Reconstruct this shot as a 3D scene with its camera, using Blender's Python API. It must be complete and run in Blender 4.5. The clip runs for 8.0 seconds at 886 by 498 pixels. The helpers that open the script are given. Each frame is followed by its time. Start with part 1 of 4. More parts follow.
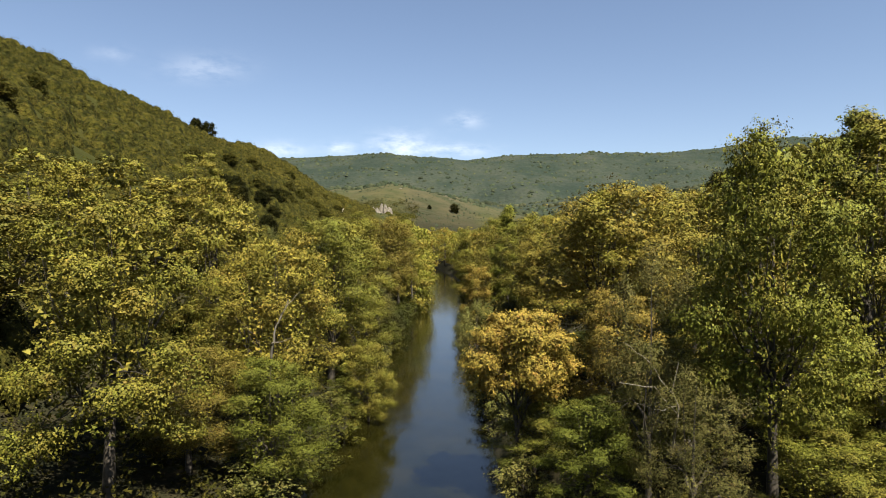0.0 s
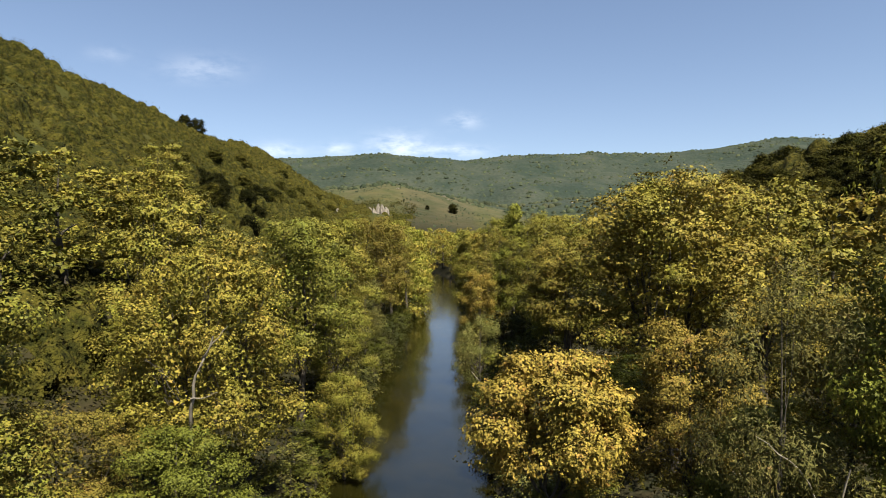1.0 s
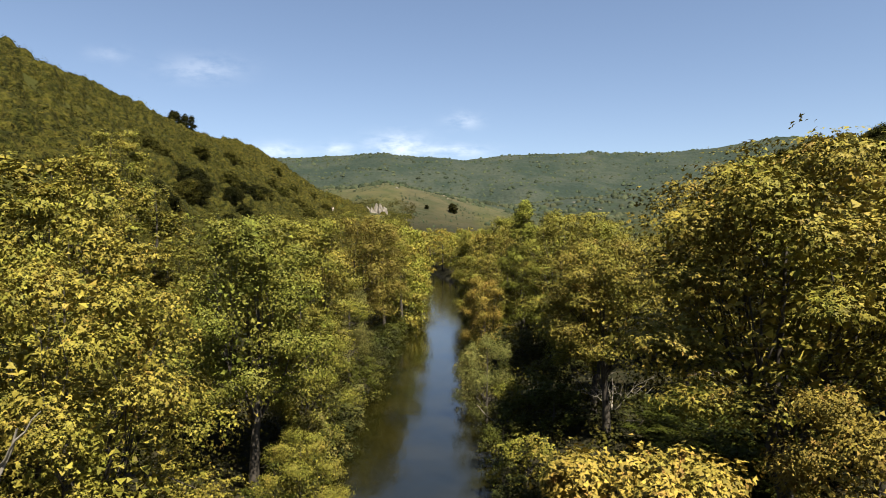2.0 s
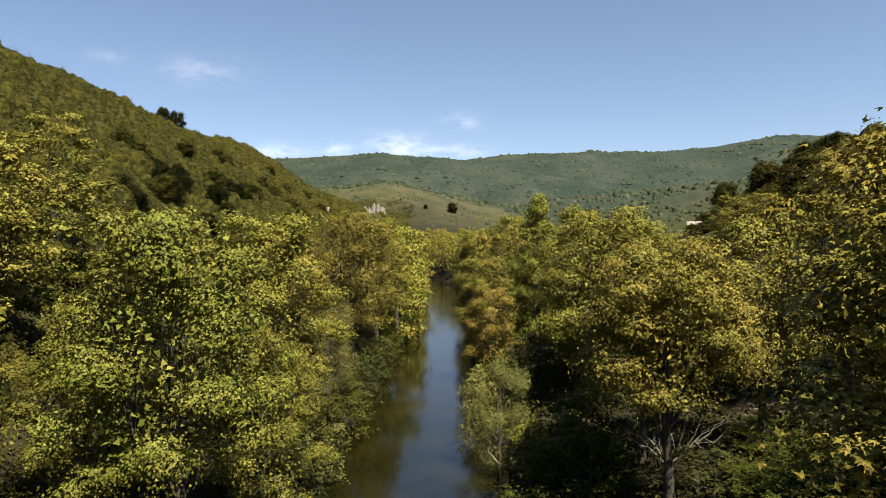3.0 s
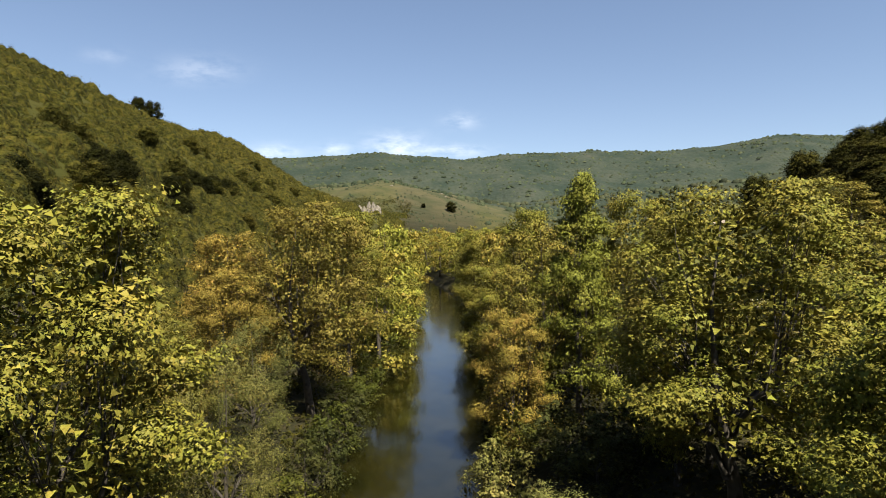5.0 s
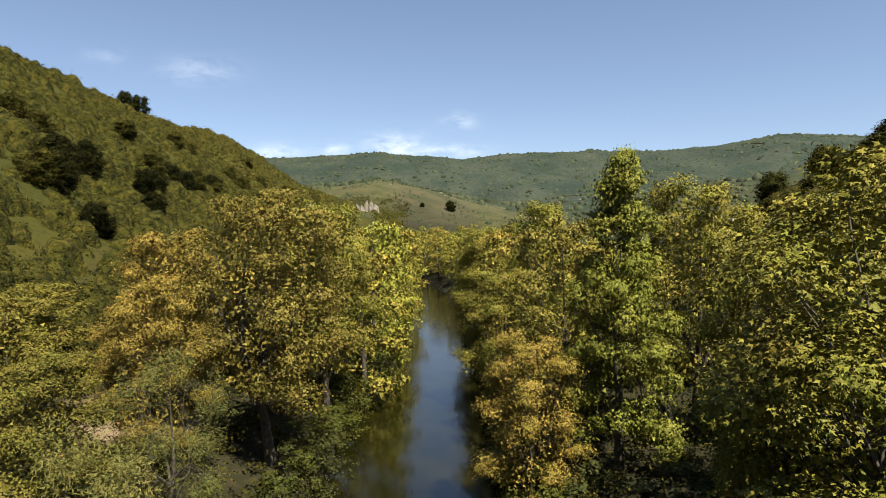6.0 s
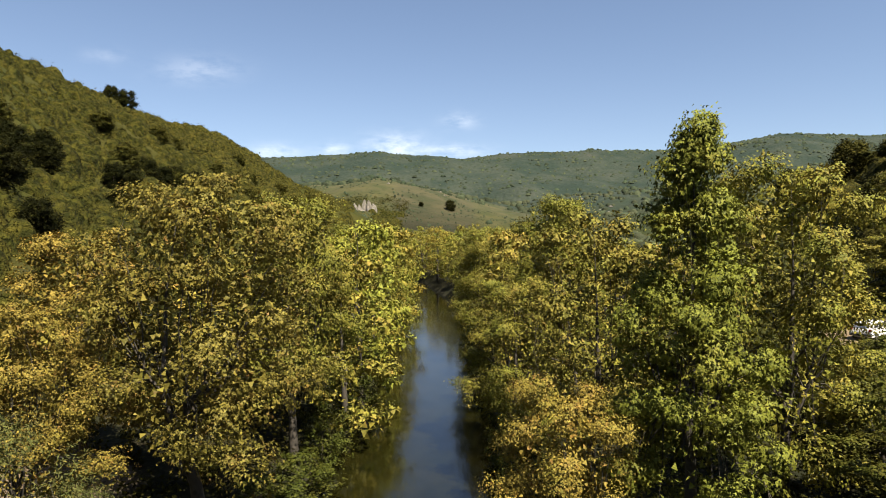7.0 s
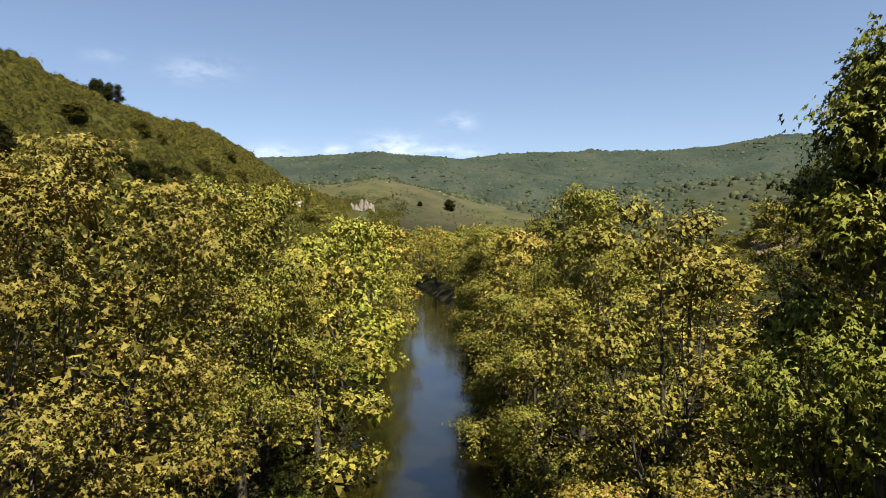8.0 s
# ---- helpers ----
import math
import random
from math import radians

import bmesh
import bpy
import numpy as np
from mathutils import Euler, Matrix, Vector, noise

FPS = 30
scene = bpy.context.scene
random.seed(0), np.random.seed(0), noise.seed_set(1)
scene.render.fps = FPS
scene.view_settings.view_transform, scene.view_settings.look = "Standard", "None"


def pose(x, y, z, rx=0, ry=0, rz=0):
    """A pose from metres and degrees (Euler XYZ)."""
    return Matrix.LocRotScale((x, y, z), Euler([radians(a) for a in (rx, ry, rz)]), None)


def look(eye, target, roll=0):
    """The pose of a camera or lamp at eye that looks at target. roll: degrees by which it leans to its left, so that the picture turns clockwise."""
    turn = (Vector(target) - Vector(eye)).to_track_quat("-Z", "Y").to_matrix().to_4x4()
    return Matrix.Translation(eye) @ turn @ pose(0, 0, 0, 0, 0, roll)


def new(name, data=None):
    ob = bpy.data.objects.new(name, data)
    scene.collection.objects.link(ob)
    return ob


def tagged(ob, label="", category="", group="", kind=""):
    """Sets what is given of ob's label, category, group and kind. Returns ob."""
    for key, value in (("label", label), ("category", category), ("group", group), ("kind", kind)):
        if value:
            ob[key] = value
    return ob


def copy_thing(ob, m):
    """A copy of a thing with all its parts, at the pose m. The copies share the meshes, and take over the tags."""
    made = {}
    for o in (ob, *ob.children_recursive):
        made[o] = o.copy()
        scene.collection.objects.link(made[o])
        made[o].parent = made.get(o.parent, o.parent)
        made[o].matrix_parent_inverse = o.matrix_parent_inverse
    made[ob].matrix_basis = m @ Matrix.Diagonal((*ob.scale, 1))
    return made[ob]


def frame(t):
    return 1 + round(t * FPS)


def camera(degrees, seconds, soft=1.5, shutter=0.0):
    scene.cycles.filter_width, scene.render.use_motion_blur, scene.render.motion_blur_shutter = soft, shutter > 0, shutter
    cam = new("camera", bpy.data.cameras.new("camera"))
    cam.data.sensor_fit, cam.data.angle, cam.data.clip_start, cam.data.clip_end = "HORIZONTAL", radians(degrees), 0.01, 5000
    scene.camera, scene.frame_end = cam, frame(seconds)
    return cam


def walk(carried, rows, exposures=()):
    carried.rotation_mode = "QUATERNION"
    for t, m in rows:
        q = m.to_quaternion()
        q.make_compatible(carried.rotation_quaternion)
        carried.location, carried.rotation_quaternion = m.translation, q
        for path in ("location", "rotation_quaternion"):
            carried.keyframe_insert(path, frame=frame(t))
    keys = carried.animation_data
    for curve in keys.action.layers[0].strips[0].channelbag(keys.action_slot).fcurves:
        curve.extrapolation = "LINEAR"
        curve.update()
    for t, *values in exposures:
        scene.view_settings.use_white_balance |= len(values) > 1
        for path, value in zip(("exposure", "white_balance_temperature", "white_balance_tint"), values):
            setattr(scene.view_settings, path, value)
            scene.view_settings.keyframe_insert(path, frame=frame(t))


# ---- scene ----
cam = camera(70.0, 8.0, soft=1.0)
# seconds, x, y, z, yaw, pitch, roll
PATH = [
    (0.0, 0.0, 0.0, 14.508, 0.0, -1.75, 0),
    (0.5, 0.0, 5.281, 14.592, -0.099, -1.719, 0.06),
    (1.0, 0.098, 10.56, 14.661, -0.161, -1.703, 0.02),
    (1.5, 0.217, 15.904, 14.734, -0.171, -1.703, 0),
    (3.0, 0.143, 31.001, 14.638, -0.249, -1.693, 0.29),
    (3.5, 0.184, 36.018, 14.623, -0.301, -1.667, 0.29),
    (4, 0.27, 41.052, 14.63, -0.317, -1.667, 0.3),
    (4.5, 0.343, 45.997, 14.597, -0.348, -1.672, 0.29),
    (6, 0.708, 60.582, 14.258, -0.394, -1.677, 0.35),
    (6.5, 0.875, 65.238, 14.279, -0.384, -1.688, 0.36),
    (7, 0.97, 69.734, 14.273, -0.415, -1.688, 0.34),
    (7.5, 1.035, 74.237, 14.192, -0.472, -1.641, 0.25),
    (8, 1.076, 78.702, 14.183, -0.493, -1.657, 0.24),
]
walk(cam, [(t, pose(x, y, z, 90 + pitch, roll, yaw)) for t, x, y, z, yaw, pitch, roll in PATH])

# ---- world and sun ----
SUN_WAY = Vector((0.29, -0.47, 0.83)).normalized()      # from the ground towards the sun
SUN_ELEV = math.asin(SUN_WAY.z)
world = bpy.data.worlds.new("sky")
scene.world = world
world.use_nodes = True
scene.view_settings.exposure = 1.60


class Nodes:
    """A short hand for node trees."""

    def __init__(self, tree):
        self.tree = tree
        tree.nodes.clear()

    def add(self, kind, inputs=None, operation=""):
        n = self.tree.nodes.new(kind)
        if operation:
            n.operation = operation
        for k, v in (inputs or {}).items():
            if isinstance(v, bpy.types.NodeSocket):
                self.tree.links.new(v, n.inputs[k])
            else:
                n.inputs[k].default_value = v
        return n

    def math(self, op, a, b=0.0, clamp=False):
        n = self.add("ShaderNodeMath", {0: a, 1: b}, op)
        n.use_clamp = clamp
        return n.outputs[0]

    def mix(self, fac, a, b, blend="MIX"):
        n = self.add("ShaderNodeMix")
        n.data_type, n.blend_type = "RGBA", blend
        for k, v in ((0, fac), (6, a), (7, b)):
            if isinstance(v, bpy.types.NodeSocket):
                self.tree.links.new(v, n.inputs[k])
            else:
                n.inputs[k].default_value = v
        return n.outputs[2]

    def noise(self, vec, scale, detail=3.0, rough=0.55):
        return self.add("ShaderNodeTexNoise", {"Vector": vec, "Scale": scale, "Detail": detail, "Roughness": rough}).outputs[0]

    def ramp(self, fac, a, b):
        return self.add("ShaderNodeMapRange", {0: fac, 1: a, 2: b}).outputs[0]


def rgb(r, g, b):
    return (r, g, b, 1.0)


W = Nodes(world.node_tree)
sky = W.add("ShaderNodeTexSky")
sky.sky_type, sky.sun_disc, sky.sun_elevation, sky.sun_rotation = "NISHITA", False, SUN_ELEV, math.atan2(SUN_WAY.x, SUN_WAY.y)
sky.altitude, sky.air_density, sky.dust_density, sky.ozone_density = 300.0, 1.0, 0.3, 2.0
way = W.add("ShaderNodeTexCoord").outputs["Generated"]
# thin haze evens out the sky towards the horizon
W.tree.links.new(W.add("ShaderNodeVectorMath", {0: way, 1: (0.0, 0.0, 0.06)}, operation="ADD").outputs[0], sky.inputs[0])
xyz = W.add("ShaderNodeSeparateXYZ", {0: way})
ahead = W.math("MAXIMUM", xyz.outputs[1], 0.05)
across, up = W.math("DIVIDE", xyz.outputs[0], ahead), W.math("DIVIDE", xyz.outputs[2], ahead)
wisp = W.add("ShaderNodeTexNoise", {"Vector": W.add("ShaderNodeVectorMath", {0: way, 1: (1.0, 1.0, 2.6)}, operation="MULTIPLY").outputs[0], "Scale": 26.0, "Detail": 5.0, "Roughness": 0.6}).outputs[0]
# small fair-weather clouds low over the valley: across, up, half width, half height, strength
CLOUDS = [(-0.375, 0.253, 0.060, 0.020, 0.15), (-0.068, 0.130, 0.042, 0.020, 0.5), (-0.258, 0.124, 0.035, 0.012, 0.45),
          (-0.165, 0.128, 0.024, 0.010, 0.35), (0.035, 0.172, 0.024, 0.012, 0.25), (0.020, 0.125, 0.050, 0.010, 0.35),
          (-0.52, 0.275, 0.030, 0.012, 0.12)]
cloud = 0.0
for ca, cu, wa, wu, power in CLOUDS:
    da = W.math("POWER", W.math("ABSOLUTE", W.math("DIVIDE", W.math("SUBTRACT", across, ca), wa)), 2.0)
    du = W.math("POWER", W.math("ABSOLUTE", W.math("DIVIDE", W.math("SUBTRACT", up, cu), wu)), 2.0)
    puff = W.math("MULTIPLY", W.math("EXPONENT", W.math("MULTIPLY", W.math("ADD", da, du), -1.0)), power)
    cloud = W.math("ADD", puff, cloud)
cloud = W.math("MULTIPLY", cloud, W.ramp(wisp, 0.36, 0.62), clamp=True)
hazy = W.mix(1.0, sky.outputs[0], rgb(1.165, 1.055, 0.995), "MULTIPLY")
lit_sky = W.mix(cloud, hazy, rgb(9.4, 9.6, 10.0))
back = W.add("ShaderNodeBackground", {"Color": lit_sky, "Strength": 0.053})
W.add("ShaderNodeOutputWorld", {0: back.outputs[0]})

sun = new("sun", bpy.data.lights.new("sun", "SUN"))
sun.data.energy, sun.data.angle, sun.data.color = 5.0, radians(0.5), (1.0, 0.91, 0.77)
sun.matrix_world = look(SUN_WAY * 100, (0, 0, 0))


# ---- materials ----
def material(name):
    m = bpy.data.materials.new(name)
    m.use_nodes = True
    return m, Nodes(m.node_tree)


def finish(n, shader):
    n.add("ShaderNodeOutputMaterial", {0: shader})


def leaf_material(name, green, yellow, brown, dark, rough=0.5, through_light=0.3, speckle=0.5, bumps=6.0, vary=0.7, mottle=0.0, uneven=0.6):
    """Leaves: each leaf and each branch its own shade; the object's colour (red) sets how far the tree has turned,
    (green) how dark it is painted.
    """
    m, n = material(name)
    info = n.add("ShaderNodeObjectInfo")
    turned = n.add("ShaderNodeSeparateColor", {0: info.outputs["Color"]})
    place = n.add("ShaderNodeTexCoord").outputs["Object"]
    isle = n.add("ShaderNodeNewGeometry").outputs["Random Per Island"]
    patch = n.noise(place, 0.45, 2.0)
    fine = n.noise(place, 1.6, 2.0)
    fac = n.math("ADD", turned.outputs[0], n.math("MULTIPLY", n.math("SUBTRACT", patch, 0.5), 1.5))
    fac = n.math("ADD", fac, n.math("MULTIPLY", n.math("SUBTRACT", isle, 0.5), vary), clamp=True)
    col = n.mix(fac, green, yellow)
    col = n.mix(n.math("MULTIPLY", n.ramp(fine, 0.56, 0.72), n.math("MULTIPLY", turned.outputs[0], 1.2, clamp=True)), col, brown)
    col = n.mix(n.math("MULTIPLY", n.ramp(n.math("FRACT", n.math("MULTIPLY", isle, 7.31)), 0.5, 1.0), speckle), col, dark)
    if not mottle:
        col = n.mix(1.0, col, n.mix(n.math("FRACT", n.math("MULTIPLY", isle, 13.7)), rgb(0.60, 0.62, 0.62), rgb(1.46, 1.42, 1.34)), "MULTIPLY")
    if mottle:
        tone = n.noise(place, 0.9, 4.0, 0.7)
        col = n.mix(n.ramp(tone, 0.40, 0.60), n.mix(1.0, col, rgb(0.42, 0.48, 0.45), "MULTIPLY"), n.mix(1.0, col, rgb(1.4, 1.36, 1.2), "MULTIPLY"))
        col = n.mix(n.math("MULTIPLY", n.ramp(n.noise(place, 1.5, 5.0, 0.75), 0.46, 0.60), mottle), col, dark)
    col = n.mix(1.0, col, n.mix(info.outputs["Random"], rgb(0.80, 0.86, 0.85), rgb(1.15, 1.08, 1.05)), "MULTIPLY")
    # green sets the tone of a whole tree; low values stand in for shadow
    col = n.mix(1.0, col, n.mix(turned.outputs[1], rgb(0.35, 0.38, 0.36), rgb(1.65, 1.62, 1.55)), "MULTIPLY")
    height = n.noise(place, bumps, 3.0, 0.7)
    if mottle:
        # the small heads of the bushes
        height = n.math("ADD", n.math("MULTIPLY", height, 0.6), n.math("MULTIPLY", n.noise(place, 1.4, 4.0, 0.65), 3.0))
    relief = n.add("ShaderNodeBump", {"Height": height, "Strength": uneven, "Distance": 0.6 / bumps})
    body = n.add("ShaderNodeBsdfPrincipled", {"Base Color": col, "Roughness": rough, "Specular IOR Level": 0.08, "Normal": relief.outputs[0]})
    glow = n.add("ShaderNodeBsdfTranslucent", {"Color": n.mix(0.5, col, yellow)})
    finish(n, n.add("ShaderNodeMixShader", {0: through_light, 1: body.outputs[0], 2: glow.outputs[0]}).outputs[0])
    return m


LEAF = leaf_material("plane_leaves", rgb(0.116, 0.128, 0.020), rgb(0.191, 0.146, 0.031), rgb(0.180, 0.098, 0.030), rgb(0.024, 0.032, 0.007), 0.5, 0.06, 0.35, 6.0, 0.3)
WILLOW_LEAF = leaf_material("willow_leaves", rgb(0.086, 0.092, 0.024), rgb(0.118, 0.106, 0.034), rgb(0.12, 0.080, 0.030), rgb(0.026, 0.034, 0.010), 0.6, 0.10, 0.5)
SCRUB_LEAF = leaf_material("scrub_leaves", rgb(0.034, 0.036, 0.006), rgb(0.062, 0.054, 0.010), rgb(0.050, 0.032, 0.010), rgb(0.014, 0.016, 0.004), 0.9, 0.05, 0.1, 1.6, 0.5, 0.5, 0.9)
# the blue of distant haze is mixed into these leaf colours
FAR_LEAF = leaf_material("hazy_woodland_leaves", rgb(0.024, 0.036, 0.021), rgb(0.042, 0.046, 0.026), rgb(0.046, 0.042, 0.026), rgb(0.015, 0.023, 0.014), 0.8, 0.05, 0.2, 0.5)


def bark_material():
    m, n = material("plane_bark")
    place = n.add("ShaderNodeTexCoord").outputs["Object"]
    flake = n.add("ShaderNodeTexVoronoi", {"Vector": place, "Scale": 5.0}).outputs["Distance"]
    col = n.mix(n.ramp(n.noise(place, 3.0), 0.40, 0.60), rgb(0.034, 0.028, 0.019), rgb(0.016, 0.013, 0.008))
    col = n.mix(n.ramp(flake, 0.3, 0.6), col, rgb(0.040, 0.033, 0.023))
    bump = n.add("ShaderNodeBump", {"Height": flake, "Strength": 0.5, "Distance": 0.03})
    finish(n, n.add("ShaderNodeBsdfPrincipled", {"Base Color": col, "Roughness": 0.8, "Normal": bump.outputs[0]}).outputs[0])
    return m


BARK = bark_material()


def ground_material():
    """Grass, dry soil and sand by the plan; scrub floor on the hills, woods and clearings far off with haze in their
    colours.
    """
    m, n = material("valley_ground")
    place = n.add("ShaderNodeNewGeometry").outputs["Position"]
    p = n.add("ShaderNodeSeparateXYZ", {0: place})
    coarse, mid, fine = n.noise(place, 0.004, 5.0), n.noise(place, 0.05, 5.0), n.noise(place, 1.2, 4.0)
    # dark leaf litter under the trees, with some of their shade in its colour
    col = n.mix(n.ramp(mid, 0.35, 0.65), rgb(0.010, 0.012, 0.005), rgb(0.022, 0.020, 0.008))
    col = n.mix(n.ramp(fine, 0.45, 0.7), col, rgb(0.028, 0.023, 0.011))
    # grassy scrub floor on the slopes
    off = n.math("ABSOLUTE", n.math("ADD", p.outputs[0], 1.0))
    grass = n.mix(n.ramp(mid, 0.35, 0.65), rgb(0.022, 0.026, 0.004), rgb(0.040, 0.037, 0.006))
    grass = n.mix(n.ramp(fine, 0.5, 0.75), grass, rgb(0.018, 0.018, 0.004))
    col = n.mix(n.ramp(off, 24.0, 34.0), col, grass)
    # bare sandy soil beside the water
    sand = 0.0
    for px, py, r in ((20.5, 70.0, 2.0), (-17.0, 98.0, 4.5), (37.0, 122.0, 6.0), (75.0, 222.0, 10.0)):
        dx, dy = n.math("SUBTRACT", p.outputs[0], px), n.math("SUBTRACT", p.outputs[1], py)
        gap = n.math("SQRT", n.math("ADD", n.math("MULTIPLY", dx, dx), n.math("MULTIPLY", dy, dy)))
        gap = n.math("ADD", gap, n.math("MULTIPLY", n.math("SUBTRACT", n.noise(place, 0.3, 3.0), 0.5), r))
        sand = n.math("MAXIMUM", n.ramp(gap, r, r * 0.7), sand)
    col = n.mix(sand, col, n.mix(fine, rgb(0.170, 0.128, 0.078), rgb(0.115, 0.086, 0.054)))
    # wet mud under the water line
    col = n.mix(n.ramp(p.outputs[2], 0.7, 0.1), col, rgb(0.018, 0.017, 0.010))
    # woods in the distance, their colours shifted to blue for the haze
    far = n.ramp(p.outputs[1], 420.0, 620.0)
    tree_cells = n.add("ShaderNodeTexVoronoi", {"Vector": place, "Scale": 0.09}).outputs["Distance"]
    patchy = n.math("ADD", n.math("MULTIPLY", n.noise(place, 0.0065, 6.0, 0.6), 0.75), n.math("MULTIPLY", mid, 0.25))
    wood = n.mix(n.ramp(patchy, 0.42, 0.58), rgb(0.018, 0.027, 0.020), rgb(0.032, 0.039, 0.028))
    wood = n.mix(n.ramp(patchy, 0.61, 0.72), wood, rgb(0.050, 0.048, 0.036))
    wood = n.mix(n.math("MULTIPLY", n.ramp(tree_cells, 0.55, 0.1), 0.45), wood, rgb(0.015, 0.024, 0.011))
    # the dry hill that closes the valley
    dx = n.math("DIVIDE", n.math("ADD", p.outputs[0], 30.0), 125.0)
    dy = n.math("DIVIDE", n.math("SUBTRACT", p.outputs[1], 520.0), 120.0)
    dry = n.math("ADD", n.math("SQRT", n.math("ADD", n.math("MULTIPLY", dx, dx), n.math("MULTIPLY", dy, dy))), n.math("MULTIPLY", n.math("SUBTRACT", n.noise(place, 0.02, 4.0), 0.5), 0.7))
    straw = n.mix(n.ramp(n.noise(place, 0.06, 5.0), 0.38, 0.62), rgb(0.040, 0.046, 0.022), rgb(0.070, 0.064, 0.034))
    wood = n.mix(n.ramp(dry, 1.0, 0.8), wood, straw)
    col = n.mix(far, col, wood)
    high = n.math("ADD", n.math("MULTIPLY", tree_cells, -3.0), n.math("MULTIPLY", mid, 6.0))
    bump = n.add("ShaderNodeBump", {"Height": n.math("ADD", n.math("MULTIPLY", high, far), n.math("MULTIPLY", fine, 0.2)), "Strength": 0.8, "Distance": 1.0})
    finish(n, n.add("ShaderNodeBsdfPrincipled", {"Base Color": col, "Roughness": 0.95, "Specular IOR Level": 0.1, "Normal": bump.outputs[0]}).outputs[0])
    return m


GROUND = ground_material()


def water_material():
    m, n = material("river_water")
    place = n.add("ShaderNodeNewGeometry").outputs["Position"]
    stretch = n.add("ShaderNodeVectorMath", {0: place, 1: (1.0, 0.45, 1.0)}, operation="MULTIPLY").outputs[0]
    silt = n.mix(n.ramp(n.noise(place, 0.25, 4.0), 0.35, 0.7), rgb(0.004, 0.0045, 0.0008), rgb(0.011, 0.010, 0.002))
    ripple = n.math("ADD", n.math("MULTIPLY", n.noise(stretch, 0.9, 2.0), 1.0), n.math("MULTIPLY", n.noise(stretch, 5.0, 2.0), 0.12))
    bump = n.add("ShaderNodeBump", {"Height": ripple, "Strength": 0.16, "Distance": 0.12})
    finish(n, n.add("ShaderNodeBsdfPrincipled", {"Base Color": silt, "Roughness": 0.11, "IOR": 1.5, "Specular IOR Level": 0.75, "Normal": bump.outputs[0]}).outputs[0])
    return m


WATER = water_material()


def plain_material(name, col, other, rough=0.7, scale=2.0, metal=0.0):
    m, n = material(name)
    place = n.add("ShaderNodeTexCoord").outputs["Object"]
    c = n.mix(n.ramp(n.noise(place, scale, 5.0), 0.35, 0.65), col, other)
    bump = n.add("ShaderNodeBump", {"Height": n.noise(place, scale * 6, 3.0), "Strength": 0.25, "Distance": 0.02})
    finish(n, n.add("ShaderNodeBsdfPrincipled", {"Base Color": c, "Roughness": rough, "Metallic": metal, "Normal": bump.outputs[0]}).outputs[0])
    return m


PALE_BARK = plain_material("weathered_bark", rgb(0.23, 0.205, 0.16), rgb(0.13, 0.115, 0.085), 0.85, 3.0)


# ---- the lie of the land ----
def hash2(i, j):
    h = np.sin(i * 127.1 + j * 311.7) * 43758.5453
    return h - np.floor(h)


def value_noise(x, y):
    i, j = np.floor(x), np.floor(y)
    u, v = x - i, y - j
    u, v = u * u * (3 - 2 * u), v * v * (3 - 2 * v)
    return (hash2(i, j) * (1 - u) + hash2(i + 1, j) * u) * (1 - v) + (hash2(i, j + 1) * (1 - u) + hash2(i + 1, j + 1) * u) * v


def rough_noise(x, y, size, octaves=3):
    total, amp = 0.0, 1.0
    for o in range(octaves):
        total = total + amp * (value_noise(x / size + 17.3 * o, y / size + 9.1 * o) - 0.5)
        size, amp = size / 2.1, amp * 0.5
    return total


def smooth(a, b, x):
    t = np.clip((x - a) / (b - a), 0, 1)
    return t * t * (3 - 2 * t)


def river_x(y):
    """The middle of the river, which bends to the left up the valley."""
    return -2.3 + 2.1 * smooth(20, 120, y) - 0.0014 * np.clip(y - 160, 0, 240) ** 2


HALF = 5.3                       # half the river's width
FAR_X = [-3500, -1600, -650, -425, -225, -70, 90, 245, 470, 915, 1100, 1230, 1320, 1640, 2100, 3500]
FAR_Z = [256, 296, 286, 296, 313, 297, 279, 295, 308, 310, 331, 357, 371, 363, 385, 405]


